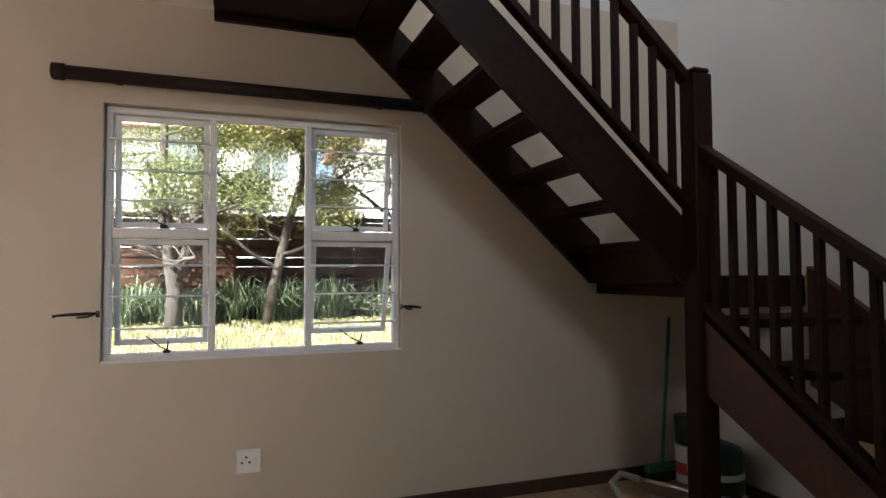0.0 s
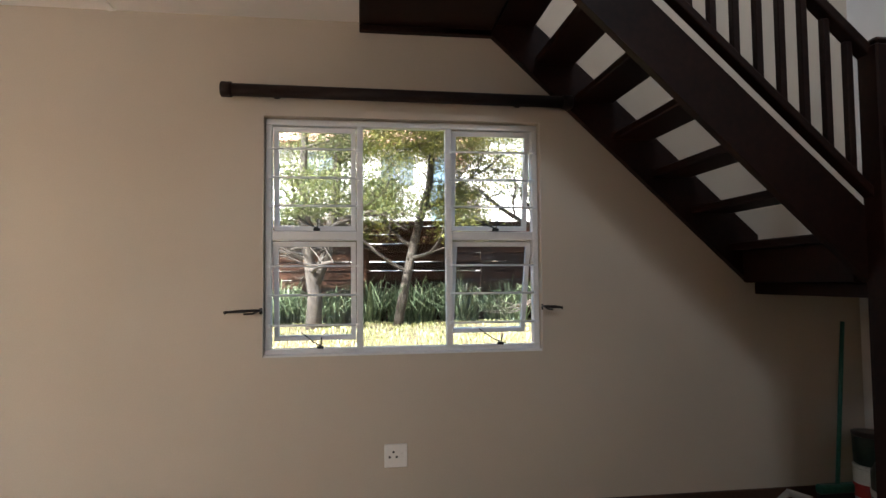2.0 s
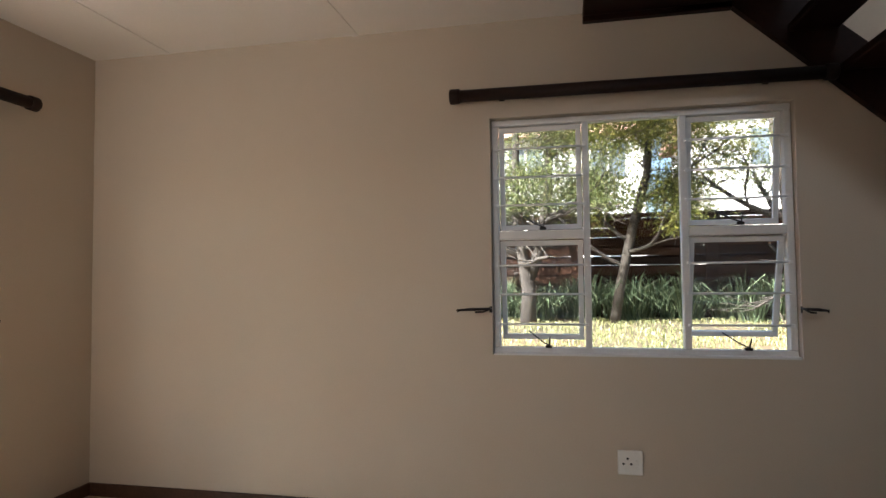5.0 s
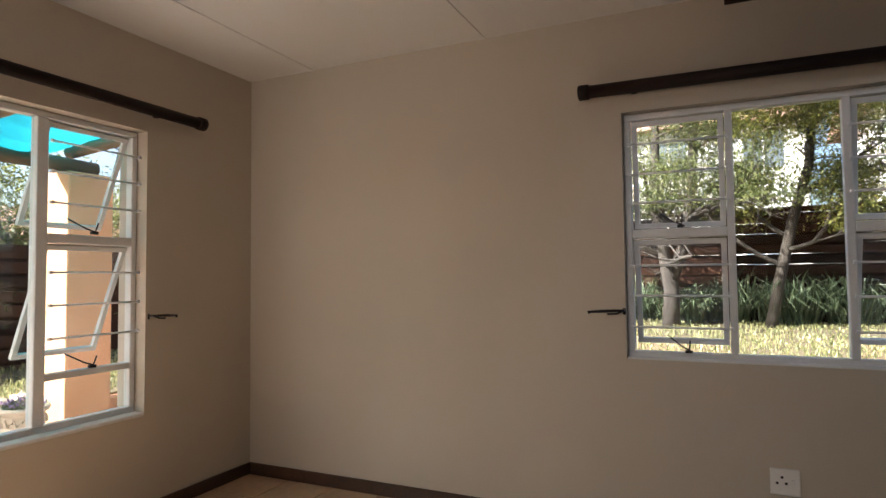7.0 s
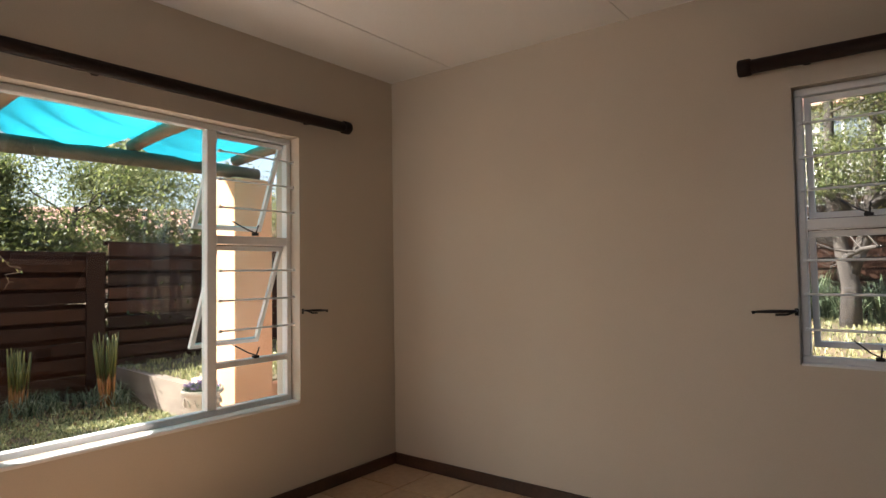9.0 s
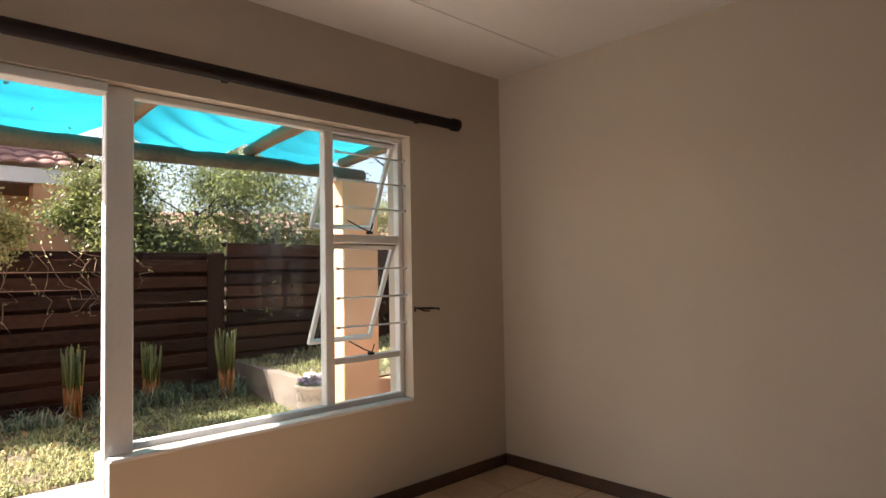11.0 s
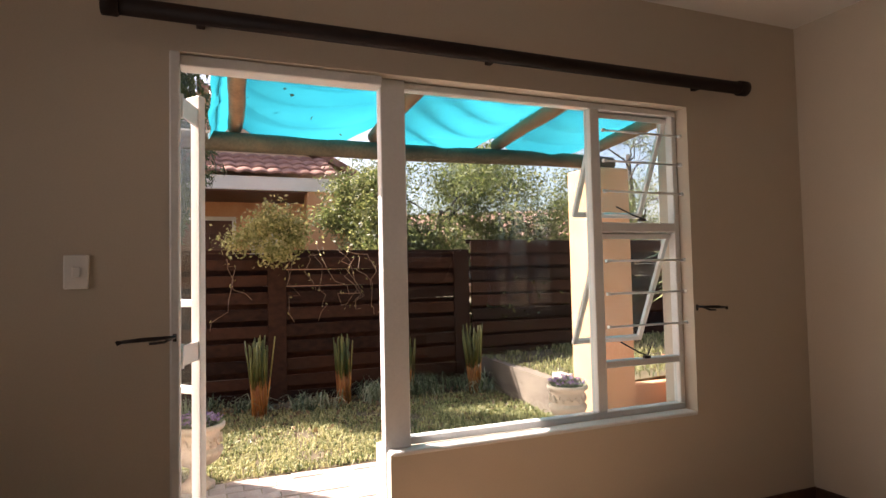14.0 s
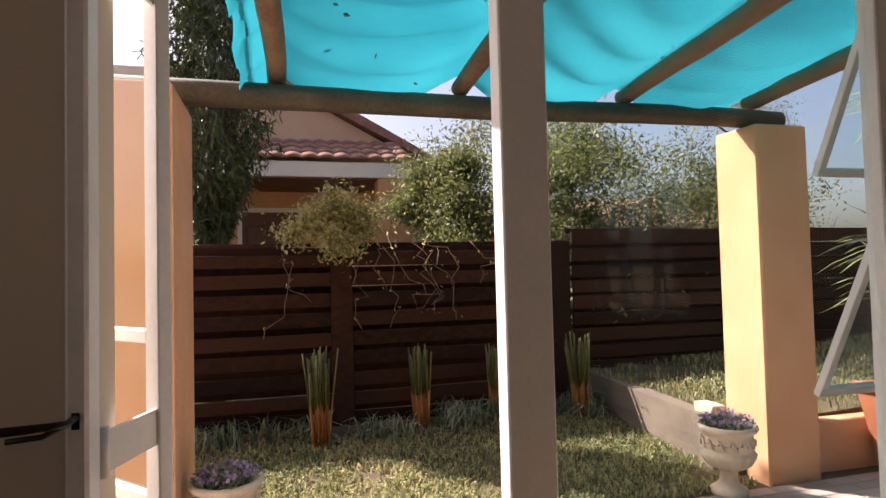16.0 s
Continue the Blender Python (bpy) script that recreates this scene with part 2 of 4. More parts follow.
def lathe(bm, prof, n=28, flute=None):
    """A turned shape about z; flute(i, angle) scales ring i."""
    rings = [[bm.verts.new(((r * (flute(i, 6.28319 * k / n) if flute else 1)) * math.cos(6.28319 * k / n), r * (flute(i, 6.28319 * k / n) if flute else 1) * math.sin(6.28319 * k / n), z)) for k in range(n)] for i, (r, z) in enumerate(prof)]
    for s, t in zip(rings, rings[1:]):
        for k in range(n):
            bm.faces.new((s[k], s[(k + 1) % n], t[(k + 1) % n], t[k])).smooth = True
    bm.faces.new(rings[0])
    bm.faces.new(rings[-1])
    return bm


def slab(bm, poly, axis, lo, hi):
    """A flat plate: a polygon of (a, b) pushed out along axis from lo to hi."""
    def at(a, b, c):
        return {"x": (c, a, b), "y": (a, c, b), "z": (a, b, c)}[axis]
    f = [bm.verts.new(at(a, b, lo)) for a, b in poly]
    g = [bm.verts.new(at(a, b, hi)) for a, b in poly]
    bm.faces.new(f)
    bm.faces.new(g[::-1])
    for i in range(len(poly)):
        j = (i + 1) % len(poly)
        bm.faces.new((f[i], g[i], g[j], f[j]))
    return bm


def part(name, bm, material, parent=None, label="", shadow=True):
    me = bpy.data.meshes.new(name)
    bmesh.ops.recalc_face_normals(bm, faces=bm.faces)
    bm.to_mesh(me)
    bm.free()
    me.materials.append(material)
    ob = new(name, me)
    ob.parent = parent
    if label:
        ob["label"] = label
    if not shadow:
        ob.visible_shadow = False
    return ob


def soup(name, verts, faces, material, parent=None, label="", smooth=False):
    me = bpy.data.meshes.new(name)
    me.from_pydata(verts, [], faces)
    me.materials.append(material)
    ob = new(name, me)
    ob.parent = parent
    if label:
        ob["label"] = label
    return ob


def thing(name, m, label, category, group="", kind=""):
    ob = new(name)
    ob.empty_display_size = 0.1
    ob.matrix_world = m
    return tagged(ob, label, category, group, kind)


def B():
    return bmesh.new()


def setting(ob, label, category="wall"):
    return tagged(ob, label, category, kind="structure")


def leaves(centres, size, rng, droop=0.3, aspect=0.45):
    """Folded leaf blades (two triangles) at the centres, as a vertex and face list."""
    n = len(centres)
    d = rng.normal(size=(n, 3))
    d[:, 2] -= droop
    d /= np.linalg.norm(d, axis=1)[:, None]
    s = np.cross(d, rng.normal(size=(n, 3)))
    s /= np.linalg.norm(s, axis=1)[:, None]
    L = size * rng.uniform(0.6, 1.3, n)[:, None]
    v = np.stack([centres, centres + d * L * 0.5 + s * L * aspect / 2, centres + d * L, centres + d * L * 0.5 - s * L * aspect / 2], 1).reshape(-1, 3)
    k = np.arange(n)[:, None] * 4
    return v.tolist(), (k + np.array([[0, 1, 2, 3]])).tolist()


def blades(roots, height, width, rng, lean=0.5, arch=0.0):
    """Grass blades: each a bent strip that tapers to its tip."""
    n = len(roots)
    a = rng.uniform(0, 6.28319, n)
    out = np.stack([np.cos(a), np.sin(a), np.zeros(n)], 1)
    side = np.stack([-np.sin(a), np.cos(a), np.zeros(n)], 1) * width / 2
    h = height * rng.uniform(0.5, 1.2, n)[:, None]
    le = rng.uniform(0.15, 1.0, n)[:, None] * lean
    up = np.array([0, 0, 1.0])
    mid = roots + up * h * 0.62 + out * h * le * 0.35
    tip = roots + up * h * (1 - arch * le) + out * h * le
    v = np.stack([roots - side, roots + side, mid + side * 0.8, mid - side * 0.8, tip], 1).reshape(-1, 3)
    k = np.arange(n)[:, None] * 5
    f = np.concatenate([k + np.array([[0, 1, 2, 3]])], 0).tolist() + (k + np.array([[3, 2, 4]])).tolist()
    return v.tolist(), f


# ---- structure of the room ----
H, XE, YS, ZT = 2.67, 5.86, -5.0, 5.2      # ceiling, east wall, south wall, top of the stairwell
VX = 2.95                                   # the ceiling ends here; the stairwell is open above
AX0, AX1, AZ0, AZ1 = 2.452, 3.932, 0.897, 2.15   # window in the north wall
DY0, DY1, BY1, BZ0, BZ1 = -3.23, -2.438, -0.818, 0.582, 2.15  # garden door and window in the west wall
T = 0.22


def wall(name, pieces, material, label):
    bm = B()
    for lo, hi in pieces:
        box(bm, lo, hi)
    return setting(part(name, bm, material), label)


wall("wall_north", [((-T, 0, -0.3), (AX0, T, 3.0)), ((AX1, 0, -0.3), (XE + T, T, 3.0)), ((AX0, 0, -0.3), (AX1, T, AZ0)), ((AX0, 0, AZ1), (AX1, T, 3.0))], WALL, "taupe painted plaster wall with a steel window")
wall("wall_north_upper", [((-T, 0, 3.0), (XE + T, T, ZT + 0.1))], WALL_UP, "pale painted upper stairwell wall")
wall("wall_west", [((-T, YS, -0.3), (0, DY0, 3.0)), ((-T, DY0, BZ1), (0, BY1, 3.0)), ((-T, DY1, -0.3), (0, BY1, BZ0)), ((-T, BY1, -0.3), (0, 0, 3.0))], WALL, "taupe painted plaster wall with garden door and window")
wall("wall_east", [((XE, YS - T, -0.3), (XE + T, 0, ZT + 0.1))], WALL_UP, "pale painted stairwell wall")
# Unseen and without an opening; closes the room behind the camera.
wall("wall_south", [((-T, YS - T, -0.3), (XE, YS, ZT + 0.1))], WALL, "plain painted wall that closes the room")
wall("wall_void", [((VX - 0.16, YS, H + 0.1), (VX, -1.0, ZT + 0.1))], WALL_UP, "painted wall above the ceiling edge")
cb = B()
box(cb, (0, YS, H), (VX, 0, H + 0.1))
for x in (0.51, 1.70):
    box(cb, (x - 0.02, YS, H - 0.006), (x + 0.02, -0.001, H + 0.002), 0.002)
setting(part("ceiling", cb, CEIL), "white board ceiling with flat cover strips", "ceiling")
setting(part("ceiling_upper", box(B(), (-T, YS - T, ZT), (XE + T, T, ZT + 0.1)), CEIL), "white upper stairwell ceiling", "ceiling")
setting(part("roof_deck", box(B(), (-T, YS - T, 3.0), (VX - 0.16, T, 3.1)), CEIL), "flat slab over the room", "ceiling")
floor = setting(part("floor", box(B(), (0, YS, -0.12), (XE, 0, 0.022)), GROUT), "tiled floor with dark grout joints", "floor")

for nm, lo, hi in (("baseboard", (0.016, -0.016, 0), (XE, -0.001, 0.098)), ("baseboard", (0.001, DY1, 0), (0.016, 0, 0.098)), ("baseboard", (0.001, YS, 0), (0.016, DY0 - 0.03, 0.098)), ("baseboard", (XE - 0.016, YS, 0), (XE - 0.001, -0.016, 0.098))):
    setting(part(nm, box(B(), lo, hi, 0.004), BASEB), "dark stained wooden baseboard along the wall", "baseboard")


# ---- steel windows ----
def sash(parent, u0, u1, z0, z1, swing, name="sash"):
    """A top-hung sash that opens outward (+y in its thing) by swing degrees."""
    m = Matrix.Translation((0, 0.075, z1)) @ Matrix.Rotation(radians(swing), 4, "X") @ Matrix.Translation((0, 0, -z1))
    w = 0.026
    fr = B()
    for lo, hi in (((u0, -0.012, z0), (u1, 0.012, z0 + w)), ((u0, -0.012, z1 - w), (u1, 0.012, z1)), ((u0, -0.012, z0 + w), (u0 + w, 0.012, z1 - w)), ((u1 - w, -0.012, z0 + w), (u1, 0.012, z1 - w))):
        box(fr, lo, hi, 0.002)
    f = part(name, fr, STEELW, parent, "white steel sash hung open")
    f.matrix_basis = m
    part("pane", box(B(), (u0 + w, -0.002, z0 + w), (u1 - w, 0.002, z1 - w)), PANE_HAZY, f, shadow=False)
    return f


def stay(parent, u, z):
    bm = B()
    tube(bm, [(u - 0.09, 0.10, z + 0.05), (u - 0.02, 0.05, z + 0.0), (u + 0.015, 0.035, z - 0.015)], 0.004, 6)
    box(bm, (u - 0.005, 0.02, z - 0.03), (u + 0.03, 0.045, z - 0.015), 0.003)
    tube(bm, [(u + 0.015, 0.03, z - 0.02), (u + 0.02, 0.01, z + 0.03)], 0.004, 6)
    part("stay", bm, IRON, parent, "dark metal window stay")


def frame_bar(name, parent, lo, hi):
    part(name, box(B(), lo, hi, 0.004), STEELW, parent)


def bars(parent, u0, u1, zs):
    for z in zs:
        bm = B()
        tube(bm, [(u0 - 0.012, 0.03, z), (u1 + 0.012, 0.03, z)], 0.0055, 8)
        for u in (u0 - 0.008, u1 + 0.008):
            box(bm, (u - 0.008, 0.02, z - 0.008), (u + 0.008, 0.04, z + 0.008), 0.002)
        part("burglar_bar", bm, BARW, parent)


def reveal(parent, u0, u1, z0, z1, depth=0.2):
    part("window_sill", box(B(), (u0 + 0.002, 0.0, z0 - 0.0), (u1 - 0.002, depth, z0 + 0.014), 0.004), STEELW, parent)


# window A: x along the wall, y outward
wa = thing("window_1", pose(0, 0, 0), "white steel window with burglar bars and open sashes", "window", kind="structure")
x0, x1, z0, z1 = AX0 + 0.003, AX1 - 0.003, AZ0 + 0.003, AZ1 - 0.003
fw, FY0, FY1 = 0.034, 0.045, 0.095
ma, mb, tz = 2.946, 3.428, 1.526
frame_bar("window_frame", wa, (x0, FY0, z0), (x1, FY1, z0 + fw))
frame_bar("window_frame", wa, (x0, FY0, z1 - fw), (x1, FY1, z1))
frame_bar("window_frame", wa, (x0, FY0, z0 + fw), (x0 + fw, FY1, z1 - fw))
frame_bar("window_frame", wa, (x1 - fw, FY0, z0 + fw), (x1, FY1, z1 - fw))
for mx in (ma, mb):
    frame_bar("mullion", wa, (mx - 0.017, FY0 - 0.005, z0 + fw), (mx + 0.017, FY1, z1 - fw))
frame_bar("transom", wa, (x0 + fw, FY0 - 0.003, tz - 0.024), (ma - 0.017, FY1, tz + 0.024))
frame_bar("transom", wa, (mb + 0.017, FY0 - 0.003, tz - 0.024), (x1 - fw, FY1, tz + 0.024))
part("window_sill", box(B(), (x0, 0.004, AZ0 - 0.006), (x1, FY0, AZ0 + 0.012), 0.004), STEELW, wa)
part("pane", box(B(), (ma + 0.017, 0.068, z0 + fw), (mb - 0.017, 0.072, z1 - fw)), PANE, wa, shadow=False)
for u0, u1, sw in ((x0 + fw, ma - 0.017, (5, 8)), (mb + 0.017, x1 - fw, (9, 17))):
    sash(wa, u0 + 0.004, u1 - 0.004, tz + 0.03, z1 - fw - 0.004, sw[0])
    sash(wa, u0 + 0.004, u1 - 0.004, z0 + fw + 0.03, tz - 0.03, sw[1])
    bars(wa, u0, u1, (1.985, 1.832, 1.683, 1.365, 1.213, 1.056))
    stay(wa, (u0 + u1) / 2, tz + 0.055)
    stay(wa, (u0 + u1) / 2 + 0.02, z0 + fw + 0.03)

# garden window: local x runs south to north, y outward (west)
WB = Matrix(((0, -1, 0, 0), (1, 0, 0, 0), (0, 0, 1, 0), (0, 0, 0, 1)))
wb = thing("window_2", WB, "wide white steel garden window with open side sashes", "window", kind="structure")
y0, y1, z0, z1 = DY1 + 0.105, BY1 - 0.003, BZ0 + 0.012, BZ1 - 0.003
my = -1.341
frame_bar("window_frame", wb, (y0, 0.075, z0), (y1, 0.125, z0 + 0.032))
frame_bar("window_frame", wb, (y0, 0.075, z1 - 0.032), (y1, 0.125, z1))
frame_bar("window_frame", wb, (y1 - 0.032, 0.075, z0 + 0.032), (y1, 0.125, z1 - 0.032))
frame_bar("mullion", wb, (my - 0.028, 0.07, z0 + 0.032), (my + 0.028, 0.125, z1 - 0.032))
frame_bar("transom", wb, (my + 0.028, 0.072, 1.505), (y1 - 0.032, 0.125, 1.552))
frame_bar("transom", wb, (my + 0.028, 0.074, 0.835), (y1 - 0.032, 0.125, 0.868))
part("window_sill", box(B(), (DY1 + 0.006, -0.004, BZ0 - 0.008), (BY1 - 0.002, 0.075, BZ0 + 0.012), 0.005), STEELW, wb, "white painted plaster sill")
part("pane", box(B(), (y0, 0.098, z0 + 0.032), (my - 0.028, 0.102, z1 - 0.032)), PANE, wb, shadow=False)
part("pane", box(B(), (my + 0.028, 0.098, z0 + 0.032), (y1 - 0.032, 0.102, 0.835)), PANE, wb, shadow=False)
u0, u1 = my + 0.028, y1 - 0.032


def bsash(z0, z1, sw):
    f = sash(wb, u0 + 0.004, u1 - 0.004, z0, z1, sw)
    f.matrix_basis = Matrix.Translation((0, 0.035, 0)) @ f.matrix_basis


bsash(1.556, z1 - 0.036, 24)
bsash(0.872, 1.50, 24)
bars(wb, u0, u1, (2.0, 1.85, 1.70, 1.36, 1.20, 1.04))
stay(wb, u0 + 0.2, 1.585)
stay(wb, u0 + 0.2, 0.905)
post = setting(part("door_post", box(B(), (-0.115, DY1 - 0.004, 0), (-0.055, DY1 + 0.106, BZ1 - 0.002), 0.004), STEELW), "white steel post between door and window", "door frame")

# door frame and the open glazed door
df = thing("door_frame", WB, "white steel door frame in the garden wall", "door frame", kind="structure")
part("jamb", box(B(), (DY0 - 0.022, -0.006, 0), (DY0 + 0.014, 0.065, BZ1), 0.006), STEELW, df)
part("head", box(B(), (DY0 + 0.014, 0.02, BZ1 - 0.045), (DY1 - 0.004, 0.11, BZ1 - 0.003), 0.004), STEELW, df)
part("threshold", box(B(), (DY0 + 0.036, -0.0, -0.005), (DY1 - 0.001, 0.2, 0.012), 0.004), CONC, df)
door = thing("door_1", pose(-0.25, -3.14, 0.0, 0, 0, 222), "white steel glazed garden door standing open outward", "door", kind="structure")
DW, DH = 0.74, 2.06
for lo, hi in (((0, -0.016, 0.03), (0.05, 0.016, DH)), ((DW - 0.05, -0.016, 0.03), (DW, 0.016, DH))):
    part("stile", box(B(), lo, hi, 0.003), STEELW, door)
for zz, hh in ((0.03, 0.09), (0.85, 0.03), (1.2, 0.03), (DH - 0.05, 0.05)):
    part("rail", box(B(), (0.05, -0.014, zz), (DW - 0.05, 0.014, zz + hh), 0.003), STEELW, door)
for za, zb in ((0.12, 0.85), (0.88, 1.2), (1.23, DH - 0.05)):
    part("pane", box(B(), (0.05, -0.002, za), (DW - 0.05, 0.002, zb)), PANE, door, shadow=False)
for zz in (0.99, 1.93, 0.25):
    bm = slab(B(), [(0.02, -0.004), (-0.079, 0.166), (-0.073, 0.173), (0.026, 0.004)], "z", zz, zz + 0.075)
    tube(bm, [(-0.076, 0.169, zz - 0.008), (-0.076, 0.169, zz + 0.083)], 0.009, 8)
    part("hinge", bm, STEELW, door, "white projecting hinge plate")
hb = B()
box(hb, (DW - 0.045, 0.016, 0.93), (DW - 0.01, 0.024, 1.09), 0.003)
tube(hb, [(DW - 0.028, 0.02, 1.04), (DW - 0.028, 0.06, 1.04), (DW - 0.13, 0.06, 1.04)], 0.009, 8)
part("handle", hb, CHROME, door, "chrome lever handle")


# ---- curtain rods, holdbacks, electrical plates ----
def curtain_rod(a, b, label):
    a, b = Vector(a), Vector(b)
    L = (b - a).length
    t = thing("curtain_rod", Matrix.Translation(a) @ (b - a).to_track_quat("X", "Z").to_matrix().to_4x4(), label, "curtain rod", "curtain rods")
    part("pole", tube(B(), [(0.05, 0, 0), (L - 0.05, 0, 0)], 0.032, 16), RAILWOOD, t)
    for s in (0, L - 0.055):
        part("end_cap", tube(B(), [(s, 0, 0), (s + 0.004, 0, 0), (s + 0.05, 0, 0), (s + 0.055, 0, 0)], [0.034, 0.039, 0.039, 0.034], 16), RAILWOOD, t)
    return t, L


ra, L = curtain_rod((2.255, -0.085, 2.255), (4.09, -0.085, 2.245), "dark wooden curtain rod fixed above the window")
for s in (0.25, L - 0.3):
    part("bracket", box(B(), (s, 0.012, -0.016), (s + 0.03, 0.084, 0.012), 0.003), RAILWOOD, ra)
rb, L = curtain_rod((0.085, -3.46, 2.255), (0.085, -0.49, 2.25), "dark wooden curtain rod above the garden door and window")
for s in (0.3, L / 2, L - 0.3):
    part("bracket", box(B(), (s, 0.012, -0.016), (s + 0.03, 0.084, 0.012), 0.003), RAILWOOD, rb)


def holdback(m):
    t = thing("curtain_holdback", m, "black wrought iron curtain holdback on the wall", "holdback", "curtain holdbacks")
    part("plate", box(B(), (-0.008, 0, -0.016), (0.008, 0.005, 0.016), 0.002), IRON, t)
    bm = B()
    tube(bm, [(0, 0.006, 0.006), (0, 0.05, 0.006), (-0.02, 0.062, 0.006), (-0.09, 0.066, 0.004), (-0.155, 0.066, 0.0)], [0.006, 0.006, 0.007, 0.008, 0.006], 8)
    tube(bm, [(-0.155, 0.066, 0), (-0.165, 0.066, -0.004), (-0.17, 0.066, 0.004)], [0.006, 0.009, 0.004], 8)
    part("hook", bm, IRON, t)
    part("leg", tube(B(), [(0, 0.045, 0.004), (-0.03, 0.058, -0.009), (-0.075, 0.064, -0.011)], 0.005, 8), IRON, t)
    return t


# the hook reaches away from the window on each side
hbk = holdback(Matrix.Translation((2.445, -0.001, 1.135)) @ Matrix.Diagonal((1, -1, 1, 1)))
for m in (Matrix.Translation((3.93, -0.001, 1.135)) @ Matrix.Diagonal((-0.55, -1, 1, 1)),
          Matrix.Translation((0.001, -0.80, 1.115)) @ Matrix.Rotation(radians(-90), 4, "Z") @ Matrix.Diagonal((0.8, 1, 1, 1)),
          Matrix.Translation((0.001, -3.235, 1.105)) @ Matrix.Rotation(radians(-90), 4, "Z") @ Matrix.Diagonal((-1.05, 1, 1, 1))):
    c = copy_thing(hbk, Matrix.Identity(4))
    c.matrix_basis = m

so = thing("wall_socket", pose(3.13, 0, 0.378), "white plastic three-pin wall socket with switch", "socket")
part("plate", box(B(), (-0.06, -0.012, -0.06), (0.06, -0.001, 0.06), 0.004), PLASTIC, so)
part("rocker_switch", box(B(), (0.022, -0.017, -0.014), (0.038, -0.012, 0.014), 0.002), PLASTIC, so)
for u, v in ((-0.012, 0.02), (-0.032, -0.006), (0.004, -0.006)):
    part("pin_hole", tube(B(), [(u, -0.0128, v), (u, -0.0115, v)], 0.0062, 10), HOLE, so, "dark pin hole")
sw = thing("light_switch", pose(0, -3.54, 1.345), "white plastic light switch on the wall", "switch")
part("plate", box(B(), (0.001, -0.038, -0.058), (0.011, 0.038, 0.058), 0.004), PLASTIC, sw)
part("rocker_switch", box(B(), (0.011, -0.012, -0.018), (0.016, 0.012, 0.018), 0.002), PLASTIC, sw)

# ---- staircase ----
# upper flight climbs west along the north wall, the lower one runs south along the east wall
st = thing("staircase", pose(0, 0, 0), "dark stained open-tread timber staircase with balustrade and landing", "staircase")
SL = 0.92                     # slope of the upper flight
LX, LZ, SW = 5.19, 1.30, -0.86   # landing edge, landing top, outer side of the upper flight


def zup(x):
    return 1.256 + (5.135 - x) * SL


for y, nm in ((-0.05, "wall_stringer"), (SW, "outer_stringer")):
    part(nm, slab(B(), [(5.19, zup(5.135)), (5.135, zup(5.135)), (3.66, zup(3.66)), (3.40, zup(3.66)), (3.40, zup(3.66) + 0.30), (3.62, zup(3.66) + 0.33), (5.19, zup(5.135) + 0.27)], "y", y, y + 0.045), DARKWOOD, st)
RISE = 0.204
for i in range(7):
    z = 1.48 + RISE * i
    x = 5.16 - (z - 1.44) / SL
    part("tread", box(B(), (x - 0.11, SW + 0.045, z - 0.04), (x + 0.11, -0.05, z), 0.006), DARKWOOD, st)
part("riser", box(B(), (LX - 0.10, SW + 0.045, LZ - 0.04), (LX - 0.08, -0.05, LZ + 0.19), 0.003), DARKWOOD, st)
part("upper_landing", box(B(), (2.945, -1.05, 2.64), (3.66, -0.004, 2.76), 0.006), DARKWOOD, st)
part("landing_fascia", box(B(), (2.945, -1.09, 2.60), (3.66, -1.05, 2.90), 0.004), DARKWOOD, st)
part("landing_fascia", box(B(), (2.945, -0.05, 2.61), (3.66, -0.004, 2.64), 0.004), DARKWOOD, st)
part("landing", box(B(), (LX, -0.90, LZ - 0.045), (XE - 0.002, -0.002, LZ), 0.005), DARKWOOD, st)
part("landing_joist", box(B(), (LX, -0.88, LZ - 0.11), (LX + 0.05, -0.003, LZ - 0.045), 0.004), DARKWOOD, st)
part("landing_joist", box(B(), (LX + 0.05, -0.90, LZ - 0.16), (XE - 0.002, -0.85, LZ - 0.045), 0.004), DARKWOOD, st)
NX, NY = 5.175, -0.90
part("newel_post", box(B(), (NX - 0.055, NY - 0.055, 0), (NX + 0.055, NY + 0.055, 2.28), 0.008), DARKWOOD, st)
part("newel_cap", box(B(), (NX - 0.05, NY - 0.05, 2.28), (NX + 0.05, NY + 0.05, 2.31), 0.012), DARKWOOD, st)


def along_rail(p, q, w, h, nm, material=DARKWOOD):
    p, q = Vector(p), Vector(q)
    d = q - p
    side = Vector((-d.y, d.x, 0)).normalized() * w / 2
    bm = B()
    f = [bm.verts.new(v) for v in (p - side, p + side, p + side + Vector((0, 0, h)), p - side + Vector((0, 0, h)))]
    g = [bm.verts.new(v) for v in (q - side, q + side, q + side + Vector((0, 0, h)), q - side + Vector((0, 0, h)))]
    bm.faces.new(f)
    bm.faces.new(g)
    for i in range(4):
        bm.faces.new((f[i], f[(i + 1) % 4], g[(i + 1) % 4], g[i]))
    bmesh.ops.bevel(bm, geom=list(bm.edges), offset=0.008, segments=2, affect="EDGES", profile=0.5)
    return part(nm, bm, material, st)


# upper balustrade
UB = 1.62           # bottom rail height at the newel
along_rail((NX - 0.05, NY + 0.02, UB), (3.40, NY + 0.02, UB + (NX - 0.05 - 3.40) * SL), 0.06, 0.05, "bottom_rail")
along_rail((NX - 0.02, NY + 0.02, 2.21), (3.40, NY + 0.02, 2.21 + (NX - 0.02 - 3.40) * SL), 0.07, 0.06, "handrail")
bal = None
